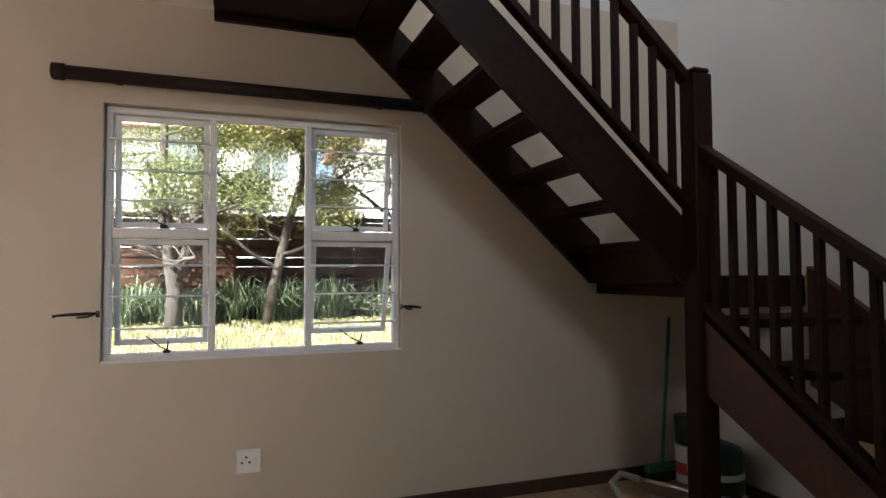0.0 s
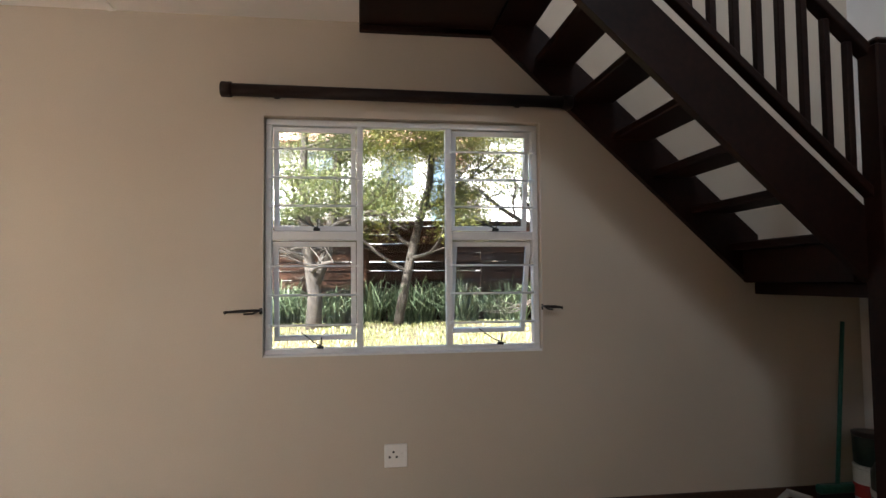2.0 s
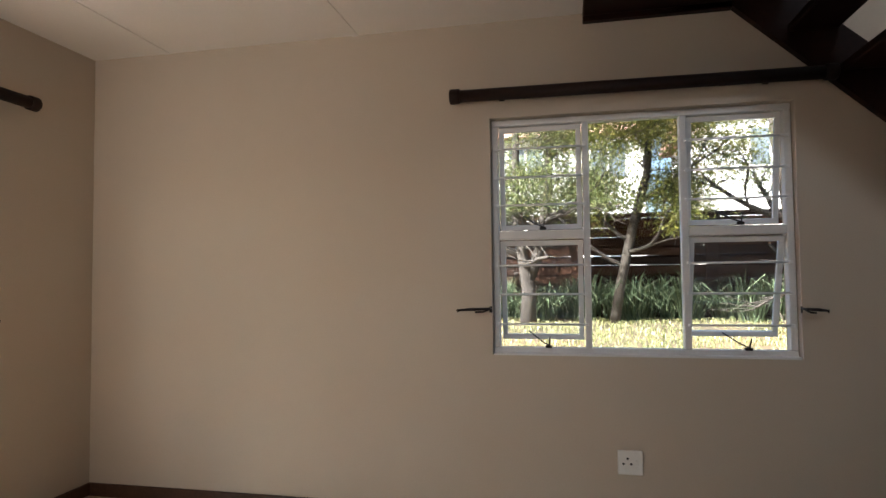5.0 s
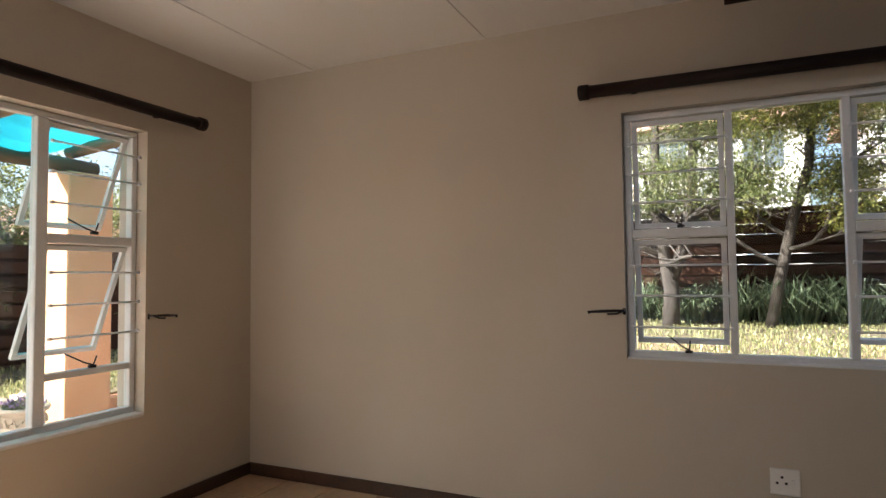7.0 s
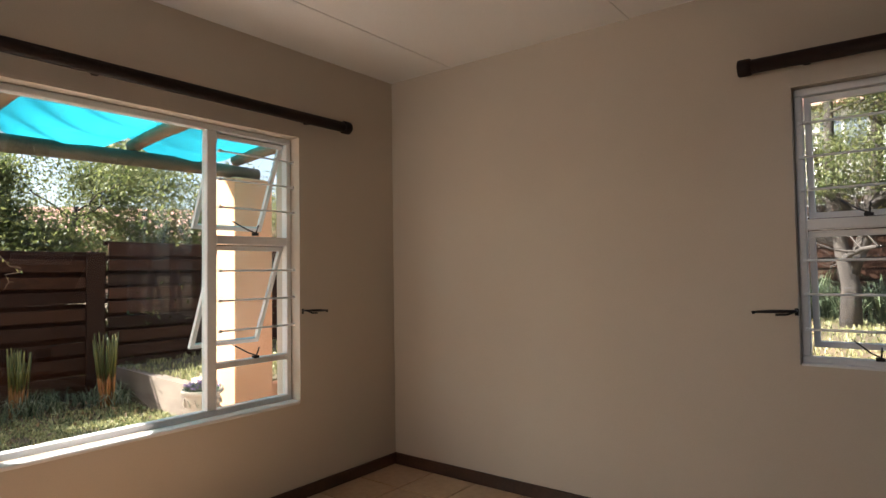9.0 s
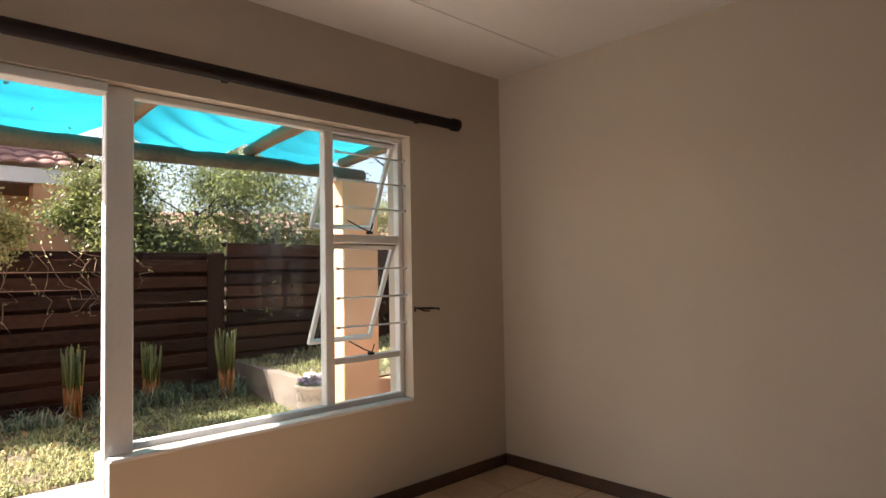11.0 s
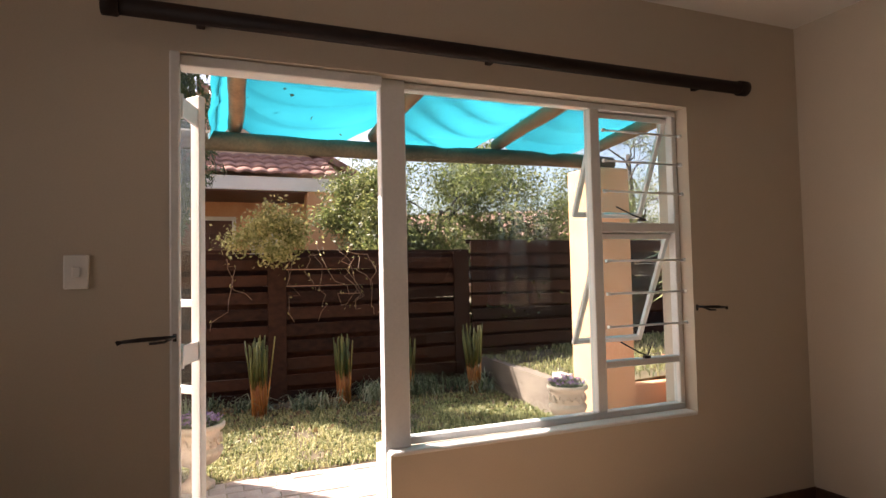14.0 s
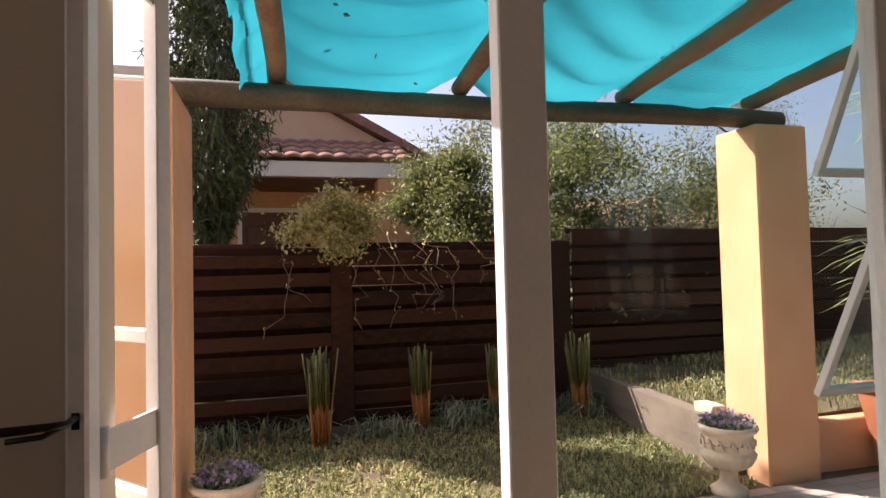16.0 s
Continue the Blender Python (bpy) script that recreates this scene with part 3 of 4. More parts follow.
for i in range(16):
    x = NX - 0.13 - i * 0.105
    z = UB + 0.04 + (NX - 0.05 - x) * SL
    o = part("baluster", box(B(), (x - 0.016, NY + 0.004, z), (x + 0.016, NY + 0.036, z + 0.57), 0.003), DARKWOOD, st)
# lower flight
S2 = 0.70


def zl(y):
    return 1.16 + (y + 0.93) * S2


y_end = -0.93 - 1.12 / S2
for x, nm, up in ((5.15, "outer_stringer", -0.05), (XE - 0.05, "wall_stringer", 0.2)):
    part(nm, slab(B(), [(-0.95, zl(-0.95) - 0.40), (-0.95, zl(-0.95) + up), (y_end - 0.30, zl(y_end - 0.30) + up), (y_end - 0.30, 0.0), (y_end + 0.15, 0.0)], "x", x, x + 0.045), REDWOOD, st)
for i in range(6):
    z = LZ - 0.186 * (i + 1)
    y = -0.95 - (i + 0.5) * 0.186 / S2
    part("tread", box(B(), (5.195, y - 0.15, z - 0.04), (XE - 0.05, y + 0.13, z), 0.006), DARKWOOD, st)
along_rail((5.17, NY - 0.05, zl(NY) - 0.045), (5.17, y_end - 0.2, zl(y_end - 0.15) - 0.045), 0.06, 0.045, "bottom_rail")
along_rail((5.17, NY - 0.05, 1.87), (5.17, y_end - 0.2, 1.87 + (y_end - 0.15 - NY) * S2), 0.07, 0.06, "handrail")
for i in range(14):
    y = NY - 0.11 - i * 0.105
    z = zl(y)
    part("baluster", box(B(), (5.154, y - 0.016, z - 0.01), (5.186, y + 0.016, z + 0.74), 0.003), DARKWOOD, st)
part("newel_post", box(B(), (5.115, y_end - 0.34, 0), (5.225, y_end - 0.23, 1.05), 0.008), DARKWOOD, st)

# ---- things kept under the stairs ----
vac = thing("vacuum_cleaner", pose(5.66, -0.46, 0.028), "green vacuum cleaner with chrome tube and grey hose on the floor", "vacuum cleaner")
part("body", lathe(B(), [(0.12, 0.018), (0.15, 0.05), (0.15, 0.26), (0.13, 0.30), (0.05, 0.33)], 24), DARKGREEN, vac)
part("band", lathe(B(), [(0.151, 0.14), (0.153, 0.145), (0.153, 0.17), (0.151, 0.175)], 24), TINW, vac, "pale band")
part("tube", tube(B(), [(-0.40, 0.18, 0.10), (0.06, -0.36, 0.05)], 0.016, 12), CHROME, vac, "chrome suction tube")
part("tube", tube(B(), [(-0.40, 0.10, 0.03), (0.06, -0.44, 0.02)], 0.014, 12), CHROME, vac, "chrome suction tube")
hp = [(-0.39, 0.17, 0.10), (-0.47, 0.24, 0.12), (-0.55, 0.22, 0.08), (-0.56, 0.10, 0.03), (-0.48, -0.06, 0.022), (-0.30, -0.24, 0.022), (-0.12, -0.30, 0.022), (0.05, -0.22, 0.025), (0.08, -0.08, 0.05)]
part("hose", tube(B(), hp, 0.02, 10), HOSE, vac, "grey flexible hose")
for a in (0.6, 2.3, 4.2):
    part("castor", tube(B(), [(0.11 * math.cos(a), 0.11 * math.sin(a), 0.018), (0.125 * math.cos(a), 0.125 * math.sin(a), 0.018)], 0.018, 10), BLACKP, vac)
tin = thing("paint_tin", pose(5.745, -0.16, 0.028), "stacked tin with red and white label", "tin")
part("body", lathe(B(), [(0.088, 0.0), (0.09, 0.005), (0.09, 0.20), (0.086, 0.205)], 24), TINW, tin)
part("label", lathe(B(), [(0.0905, 0.05), (0.0915, 0.052), (0.0915, 0.12), (0.0905, 0.122)], 24), REDP, tin, "red printed label")
part("lid", lathe(B(), [(0.088, 0.205), (0.092, 0.21), (0.092, 0.217), (0.08, 0.22)], 24), TINW, tin)
t2 = thing("plastic_tub", pose(5.745, -0.16, 0.249), "dark green plastic tub standing on a tin", "tub")
part("body", lathe(B(), [(0.075, 0.0), (0.085, 0.01), (0.09, 0.15), (0.088, 0.155)], 24), DARKGREEN, t2)
part("lid", lathe(B(), [(0.088, 0.155), (0.093, 0.16), (0.093, 0.175), (0.06, 0.18)], 24), BLACKP, t2)
br = thing("broom", pose(5.66, -0.06, 0.028), "green broom leaning in the corner", "broom")
part("handle", tube(B(), [(-0.09, -0.05, 0.06), (0.03, 0.0, 1.0)], 0.012, 10), GREENP, br)
part("head", box(B(), (-0.21, -0.075, 0.06), (0.03, -0.025, 0.11), 0.01), GREENP, br)
part("bristles", box(B(), (-0.205, -0.07, 0.0), (0.025, -0.03, 0.06), 0.003), BLACKP, br)

# ---- ground and garden ----
RNG = np.random.default_rng(7)


def gz(x, y):
    """Height of the ground: a patio and low lawn to the west, a raised lawn north of the retaining wall."""
    edge = 0.02 + (x + 2.4) * -0.07 if x < -2.1 else 0.25
    if y <= edge:
        return -0.05
    return 0.27 + 0.30 * min(1.0, max(0.0, (y - 0.5) / 6.5))


def ground_sheet():
    vs, fs = [], []
    xs = sorted(set([-400, -120, -50, -25, -15, -2.26, -2.21, -0.22, -0.19] + [round(-10 + 0.4 * i, 3) for i in range(51)] + [15, 25, 50, 120, 400]))
    ys = sorted(set([-400, -120, -50, -25, -12] + [round(-9 + 0.4 * i, 3) for i in range(23)] + [0.0, 0.02, 0.14, 0.16, 0.3] + [round(0.6 + 0.4 * i, 3) for i in range(30)] + [20, 40, 90, 400]))
    for y in ys:
        for x in xs:
            z = -0.07 if y < 0.1 else 0.27 + 0.30 * min(1.0, max(0.0, (y - 0.5) / 6.5))
            if -2.22 < x < -0.2 and y < 5.3:
                z = -0.08
            if -0.21 <= x <= XE + 0.3 and y < 0.15:
                z = -0.35
            vs.append((x, y, z + 0.012 * noise.noise((x * 1.3, y * 1.3, 0))))
    w = len(xs)
    for j in range(len(ys) - 1):
        for i in range(w - 1):
            fs.append((j * w + i, j * w + i + 1, (j + 1) * w + i + 1, (j + 1) * w + i))
    return setting(soup("ground", vs, fs, SOIL), "dry lawn soil and planting beds", "ground")


ground_sheet()


def lawn(name, x0, x1, y0, y1, n, height, zf, label):
    r = RNG.uniform(size=(n, 2))
    pts = np.stack([x0 + r[:, 0] * (x1 - x0), y0 + r[:, 1] * (y1 - y0), np.zeros(n)], 1)
    keep = np.array([noise.noise((p[0] * 1.1, p[1] * 1.1, 3)) + 0.7 * noise.noise((p[0] * 4.5, p[1] * 4.5, 8)) > RNG.uniform(-0.7, 0.35) for p in pts])
    pts = pts[keep]
    pts[:, 2] = [zf(p[0], p[1]) for p in pts]
    v, f = blades(pts, height, 0.012, RNG, 1.2, 0.5)
    return tagged(soup(name, v, f, GRASS), label, "grass", kind="stuff")


lawn("lawn_grass", -4.05, -2.03, -4.2, 0.0, 34000, 0.055, lambda x, y: -0.065, "patchy sunlit lawn of yellow-green grass")
lawn("raised_lawn_grass", -4.5, -2.2, 0.1, 4.5, 16000, 0.07, lambda x, y: 0.26 + 0.05 * max(0, y) * 0.9, "raised patch of dry lawn behind a low wall")
lawn("back_lawn_grass", -1.0, 9.0, 1.6, 7.0, 34000, 0.07, lambda x, y: 0.27 + 0.30 * min(1.0, max(0.0, (y - 0.5) / 6.5)), "sunlit back lawn")

lit = np.stack([RNG.uniform(-4.5, -2.6, 2600), RNG.uniform(-4.0, -0.05, 2600), np.full(2600, -0.045)], 1)
lit = lit[RNG.uniform(size=2600) < np.clip((-2.5 - lit[:, 0]) / 1.6, 0.05, 1)]
lv, lf = leaves(lit, 0.05, RNG, 0.0, 0.5)
tagged(soup("leaf_litter", lv, lf, LITTER), "dry brown leaves scattered below the fence", "leaf litter", kind="stuff")

rw = setting(part("retaining_wall", slab(B(), [(-4.56, 0.10), (-2.40, -0.06), (-2.40, 0.06), (-4.56, 0.24)], "z", -0.1, 0.28), CONC), "low stained concrete retaining wall", "retaining wall")
setting(part("planter_wall", box(B(), (-2.34, 0.48, -0.1), (-2.14, 5.2, 0.26), 0.01), ORANGE), "low ochre plaster wall beside the patio", "low wall")
brk = tagged(part("loose_brick", box(B(), (-2.62, -0.03, 0.282), (-2.42, 0.08, 0.352), 0.006), STONE), "pale loose brick lying on the low wall", "brick")


# patio of brick pavers
patio = setting(part("patio", box(B(), (-2.0, -6.0, -0.16), (-0.23, 5.0, -0.064)), SAND), "patio of clay brick pavers", "patio")


# pillars and pergola
def pillar(x0, x1, y0, y1, top):
    return tagged(part("patio_pillar", box(B(), (x0, y0, -0.12), (x1, y1, top), 0.012), ORANGE), "square ochre plastered pillar carrying the pergola beam", "pillar", "patio pillars")


pillar(-2.42, -2.04, 0.075, 0.485, 2.245)
pillar(-2.42, -1.78, -3.80, -3.37, 2.235)


def gum_pole(name, p, q, r, material, label, group=""):
    p, q = Vector(p), Vector(q)
    pts, rad = [], []
    for i in range(9):
        f = i / 8
        o = Vector((noise.noise((p.y * 3, f * 3, 1)), noise.noise((p.y * 3, f * 3, 5)), noise.noise((p.y * 3, f * 3, 9)))) * r * 0.25
        pts.append(p.lerp(q, f) + o)
        rad.append(r * (1.06 - 0.14 * f + 0.05 * noise.noise((f * 9, p.y, 2))))
    return tagged(part(name, tube(B(), pts, rad, 12), material), label, "pole", group)


gum_pole("pergola_beam", (-2.2, -3.75, 2.305), (-2.2, 0.42, 2.315), 0.068, BEAM, "round dark timber beam resting on the pillars")
RAFT = (-2.91, -1.85, -0.75, 0.22)
for y in RAFT:
    gum_pole("pergola_rafter", (-0.222, y + (-0.07 if y < -2.5 else 0.04), 2.62), (-2.27, y, 2.43), 0.058, POLE, "round weathered timber rafter of the pergola", "pergola rafters")


def net_sheet():
    vs, fs = [], []
    nx, ny = 44, 120
    ya, yb = -3.04, 0.30
    for j in range(ny + 1):
        y = ya + (yb - ya) * j / ny
        # sag between rafters
        k = 0.0
        for a, b in zip((ya - 0.35, *RAFT), (*RAFT, yb + 0.5)):
            if a <= y <= b:
                u = (y - a) / (b - a)
                k = 4 * u * (1 - u)
        for i in range(nx + 1):
            f = i / nx
            x = -0.26 - f * 2.06
            base = 2.70 - 0.20 * f
            sag = 0.13 * k * (0.25 + 0.75 * math.sin(math.pi * min(1, f * 0.9 + 0.1))) + 0.11 * k * f * f
            fold = 0.03 * math.sin(34 * f + 4.0 * math.sin(1.9 * y) + 5 * noise.noise((x * 0.7, y * 0.9, 2))) * k * (0.4 + 0.6 * f) + 0.05 * noise.noise((x * 1.6, y * 1.3, 7)) * k + 0.012 * noise.noise((x * 9, y * 3, 5))
            edge = 0.05 * noise.noise((y * 3, 0, 4)) if f > 0.97 else 0
            vs.append((x, y, base - sag + fold + edge))
    w = nx + 1
    for j in range(ny):
        for i in range(nx):
            fs.append((j * w + i, j * w + i + 1, (j + 1) * w + i + 1, (j + 1) * w + i))
    # ragged hanging edge on the south side
    k0 = len(vs)
    for i in range(nx + 1):
        x, y, z = vs[i]
        vs.append((x + 0.01, y - 0.05 - 0.03 * noise.noise((x * 5, 1, 1)), z - 0.08 - 0.04 * math.sin(9 * x) + 0.05 * noise.noise((x * 7, 2, 2))))
    for i in range(nx):
        fs.append((i, i + 1, k0 + i + 1, k0 + i))
    ob = soup("shade_net", vs, fs, NET)
    for p in ob.data.polygons:
        p.use_smooth = True
    tagged(ob, "sagging teal shade net stretched over the pergola", "shade net")
    rng = np.random.default_rng(23)
    spots = np.array(vs)[rng.integers(0, k0, 46)] - np.array([0, 0, 0.003])
    lv, lf = leaves(spots, 0.035, rng, 0.0, 0.4)
    tagged(soup("net_debris", lv, lf, LITTER), "dead leaves caught in the shade net", "leaf litter", kind="stuff")


net_sheet()


# ---- urns with flowers ----
def urn(x, y, label):
    t = thing("garden_urn", pose(x, y, -0.062) @ Matrix.Diagonal((0.84, 0.84, 0.84, 1)), label, "urn", "garden urns")
    part("base", lathe(B(), [(0.125, 0.0), (0.13, 0.012), (0.13, 0.035), (0.105, 0.05), (0.075, 0.075), (0.06, 0.11), (0.058, 0.15), (0.075, 0.175)], 28), STONE, t)
    part("bowl", lathe(B(), [(0.07, 0.175), (0.11, 0.19), (0.155, 0.225), (0.178, 0.265), (0.185, 0.30), (0.168, 0.315), (0.166, 0.33), (0.172, 0.37), (0.168, 0.42), (0.165, 0.44), (0.195, 0.455), (0.208, 0.475), (0.205, 0.495), (0.18, 0.50), (0.165, 0.485), (0.16, 0.45)], 96, lambda i, a: 1 + (0.05 * abs(math.sin(a * 9)) if 1 <= i <= 4 else 0)), STONE, t)
    bm = B()
    for k in range(14):
        a = 6.28319 * k / 14
        pts = [((0.174 + 0.008 * math.sin(s * 3.14)) * math.cos(a + 0.30 * (s - 0.5)), (0.174 + 0.008 * math.sin(s * 3.14)) * math.sin(a + 0.30 * (s - 0.5)), 0.375 + 0.03 * math.sin(6.28 * s)) for s in (0, 0.2, 0.4, 0.6, 0.8, 1)]
        tube(bm, pts, [0.006, 0.011, 0.009, 0.009, 0.011, 0.006], 6)
    part("garland", bm, STONE, t, "moulded leaf garland")
    part("soil", lathe(B(), [(0.15, 0.44), (0.161, 0.452), (0.10, 0.47)], 20), SOIL, t)
    n = 420
    r, a = 0.18 * np.sqrt(RNG.uniform(size=n)), RNG.uniform(0, 6.28, n)
    c = np.stack([r * np.cos(a), r * np.sin(a), 0.48 + 0.09 * RNG.uniform(size=n) * (1.2 - r / 0.2)], 1)
    v, f = leaves(c, 0.045, RNG, -0.3, 0.5)
    soup("foliage", v, f, FLOWER_G, t)
    c2 = c[:230] + np.array([0, 0, 0.035])
    v, f = leaves(c2, 0.026, RNG, -0.6, 0.9)
    tagged(soup("flowers", v, f, FLOWER, t, "small purple and white flowers"), kind="stuff")
    return t


urn(-2.0, -0.27, "cast stone garden urn with pale purple flowers beside the pillar")
urn(-1.98, -3.17, "cast stone garden urn with purple flowers beside the door")


# ---- fences ----
def fence(name, a, b, ground, top, label, seed, stops, step=0.185, board=0.128):
    """Hit-and-miss fence: boards on both faces of the posts, the rear ones behind the gaps, and a wide cover board at each post."""
    a, b = Vector(a), Vector(b)
    d = (b - a)
    L = d.length
    t = thing(name, Matrix.Translation(a) @ d.to_track_quat("X", "Z").to_matrix().to_4x4(), label, "fence")
    rng = random.Random(seed)
    for u in stops:
        part("post", box(B(), (u - 0.045, -0.06, ground - 0.1), (u + 0.045, 0.048, top + 0.005), 0.006), FENCE, t)
        part("cover_board", box(B(), (u - 0.1, 0.076, ground - 0.05), (u + 0.1, 0.096, top - 0.01 + rng.uniform(-0.015, 0.015)), 0.004), FENCE, t)
    ends = sorted({0.0, L, *stops})
    for u0, u1 in zip(ends, ends[1:]):
        z = ground - 0.02
        while z < top - 0.03:
            for lo, hi, zz, hh in ((0.05, 0.074, z, board), (-0.086, -0.063, z + board - 0.022, step - board + 0.03)):
                hh = min(hh + rng.uniform(-0.012, 0.008), top - zz)
                if hh < 0.03:
                    continue
                bm = box(B(), (u0 + 0.004, lo, zz), (u1 - 0.004, hi, zz + hh), 0.003)
                bmesh.ops.rotate(bm, cent=((u0 + u1) / 2, (lo + hi) / 2, zz), matrix=Matrix.Rotation(rng.uniform(-0.009, 0.009), 3, "Y"), verts=bm.verts)
                part("slat", bm, FENCE, t)
            z += step
    return t


fence("slat_fence", (-4.6, 0.0, 0), (-4.6, -5.6, 0), -0.06, 1.62, "dark creosoted horizontal slat fence behind the lawn", 3, (0.12, 2.36, 4.6))
fence("slat_fence", (-4.6, 7.6, 0), (-4.6, 0.02, 0), 0.24, 1.76, "dark creosoted slat fence on the raised lawn", 4, (0.9, 3.1, 5.3), 0.17, 0.138)
fence("slat_fence", (13.0, 7.6, 0), (-4.5, 7.6, 0), 0.52, 2.35, "dark horizontal slat fence behind the trees", 5, (1.2, 3.4, 5.6, 7.8, 10.0, 12.2, 14.4, 16.6), 0.16, 0.128)


# ---- plants ----
def reed_clump(x, y, z, h, seed, label):
    rng = np.random.default_rng(seed)
    t = thing("reed_clump", pose(x, y, z), label, "reeds", "reed clumps")
    for nm, mt, zz0, zz1, n in (("lower_stem", REED_O, 0.0, 0.5, 44), ("upper_stem", REED_G, 0.45, 1.0, 44)):
        bm = B()
        r2 = np.random.default_rng(seed)
        for k in range(n):
            a, r = r2.uniform(0, 6.28), 0.07 * math.sqrt(r2.uniform())
            lx, ly, hh = r2.normal(0, 0.05), r2.normal(0, 0.05), h * r2.uniform(0.75, 1.05)
            p = lambda s: (r * math.cos(a) + lx * s * h, r * math.sin(a) + ly * s * h, s * hh)
            tube(bm, [p(zz0), p((zz0 + zz1) / 2), p(zz1)], 0.0065, 5)
        part(nm, bm, mt, t)
    return t


for i, (x, y, h) in enumerate(((-3.85, -2.62, 0.78), (-4.15, -1.70, 0.72), (-4.25, -0.95, 0.68), (-3.95, -0.22, 0.78))):
    reed_clump(x, y, -0.07, h, 20 + i, "stiff reed clump with orange stems and green tips")


def tussock(x, y, z, h, n, seed, name="grass_tussock", material=None, width=0.022):
    rng = np.random.default_rng(seed)
    roots = np.stack([rng.normal(0, 0.06, n), rng.normal(0, 0.06, n), np.zeros(n)], 1)
    v, f = blades(roots, h, width, rng, 1.25, 0.6)
    o = soup(name, v, f, material or TUSS)
    o.matrix_world = pose(x, y, z)
    return tagged(o, "strappy green tussock in the planting bed", "plant", "tussocks")


rr = random.Random(5)
for i in range(30):
    x = 0.2 + i * 0.25 + rr.uniform(-0.1, 0.1)
    tussock(x, rr.uniform(6.75, 7.3), 0.53, rr.uniform(0.7, 1.15), 90, 100 + i)
for i in range(36):
    tussock(rr.uniform(-4.4, -3.9), rr.uniform(-4.0, 0.0), -0.07, rr.uniform(0.16, 0.34), 44, 200 + i, "spider_plant", (TUSS, SPIDER)[i % 2], 0.013)


def limb(bm, p, d, length, r, depth, rng, tips, bend=0.25):
    pts, rad = [Vector(p)], [r]
    d = Vector(d).normalized()
    n = 5
    for i in range(n):
        d = (d + Vector((rng.gauss(0, bend), rng.gauss(0, bend), rng.gauss(0.04, bend * 0.6)))).normalized()
        pts.append(pts[-1] + d * length / n)
        rad.append(r * (1 - 0.5 * (i + 1) / n))
        if depth > 0 and i >= 1:
            for _ in range(1 if depth > 1 else 2):
                q = (d + Vector((rng.gauss(0, 0.9), rng.gauss(0, 0.9), rng.gauss(0.1, 0.6)))).normalized()
                limb(bm, pts[-1], q, length * rng.uniform(0.45, 0.7), rad[-1] * 0.55, depth - 1, rng, tips, bend)
        if depth <= 1:
            tips.append(pts[-1].copy())
    tube(bm, pts, rad, 7 if r > 0.03 else 4, False)


def tree(name, base, trunks, label, leaf, seed, spread=0.22, per=26, size=0.07, depth=2, zmin=None):
    rng = random.Random(seed)
    r2 = np.random.default_rng(seed)
    t = thing(name, pose(*base), label, "tree")
    bm, tips = B(), []
    for pts, rad, L in trunks:
        tube(bm, pts, rad, 10)
        k = len(pts)
        for i in range(max(1, k - 4), k):
            for _ in range(3 if i < k - 1 else 5):
                a = rng.uniform(0, 6.28)
                d = Vector((math.cos(a), math.sin(a), rng.uniform(-0.15, 0.8)))
                q = Vector(pts[i - 1]).lerp(Vector(pts[i]), rng.uniform(0.3, 1.0))
                limb(bm, q, d, L * rng.uniform(0.6, 1.1), rad[i] * 0.5, depth, rng, tips)
    part("trunk", bm, BARK, t)
    c = np.array([tuple(p) for p in tips])
    c = np.repeat(c, per, 0) + r2.normal(0, spread, (len(c) * per, 3)) * np.array([1, 1, 0.7])
    if zmin is not None:
        c = c[c[:, 2] > zmin]
    v, f = leaves(c, size, r2, 0.4, 0.32)
    soup("crown", v, f, leaf, t)
    return t


tree("garden_tree", (2.22, 6.35, 0.53), [([(0, 0, -0.1), (0.02, 0, 0.55), (-0.08, 0, 1.1), (-0.18, 0.05, 1.9), (-0.16, 0.1, 3.0), (-0.3, 0.1, 4.2)], [0.14, 0.11, 0.085, 0.07, 0.055, 0.03], 1.3),
     ([(0.02, 0, 0.7), (0.2, 0.05, 1.2), (0.32, 0.1, 2.0), (0.38, 0.1, 3.0), (0.6, 0.1, 4.2)], [0.09, 0.085, 0.075, 0.06, 0.035], 1.3)], "slender forked garden tree with thin olive foliage", LEAF_A, 11, 0.16, 13, 0.055, zmin=1.7)
tree("garden_tree", (3.52, 6.55, 0.53), [([(0, 0, -0.1), (0.12, 0, 0.6), (0.32, 0, 1.5), (0.55, 0, 2.3), (0.62, 0.05, 3.1), (0.7, 0.0, 4.2)], [0.085, 0.075, 0.068, 0.06, 0.05, 0.03], 1.5)], "leaning garden tree with feathery yellow-green foliage", LEAF_Y, 12, 0.17, 26, 0.06, zmin=1.35)
tree("garden_tree", (6.1, 6.5, 0.53), [([(0, 0, -0.1), (0.02, 0, 0.9), (-0.06, 0, 1.9), (-0.2, 0, 2.8), (-0.25, 0, 4.0)], [0.14, 0.12, 0.1, 0.08, 0.04], 1.8)], "dark trunked garden tree with bare twiggy limbs", LEAF_A, 13, 0.16, 11, 0.055, zmin=1.5)
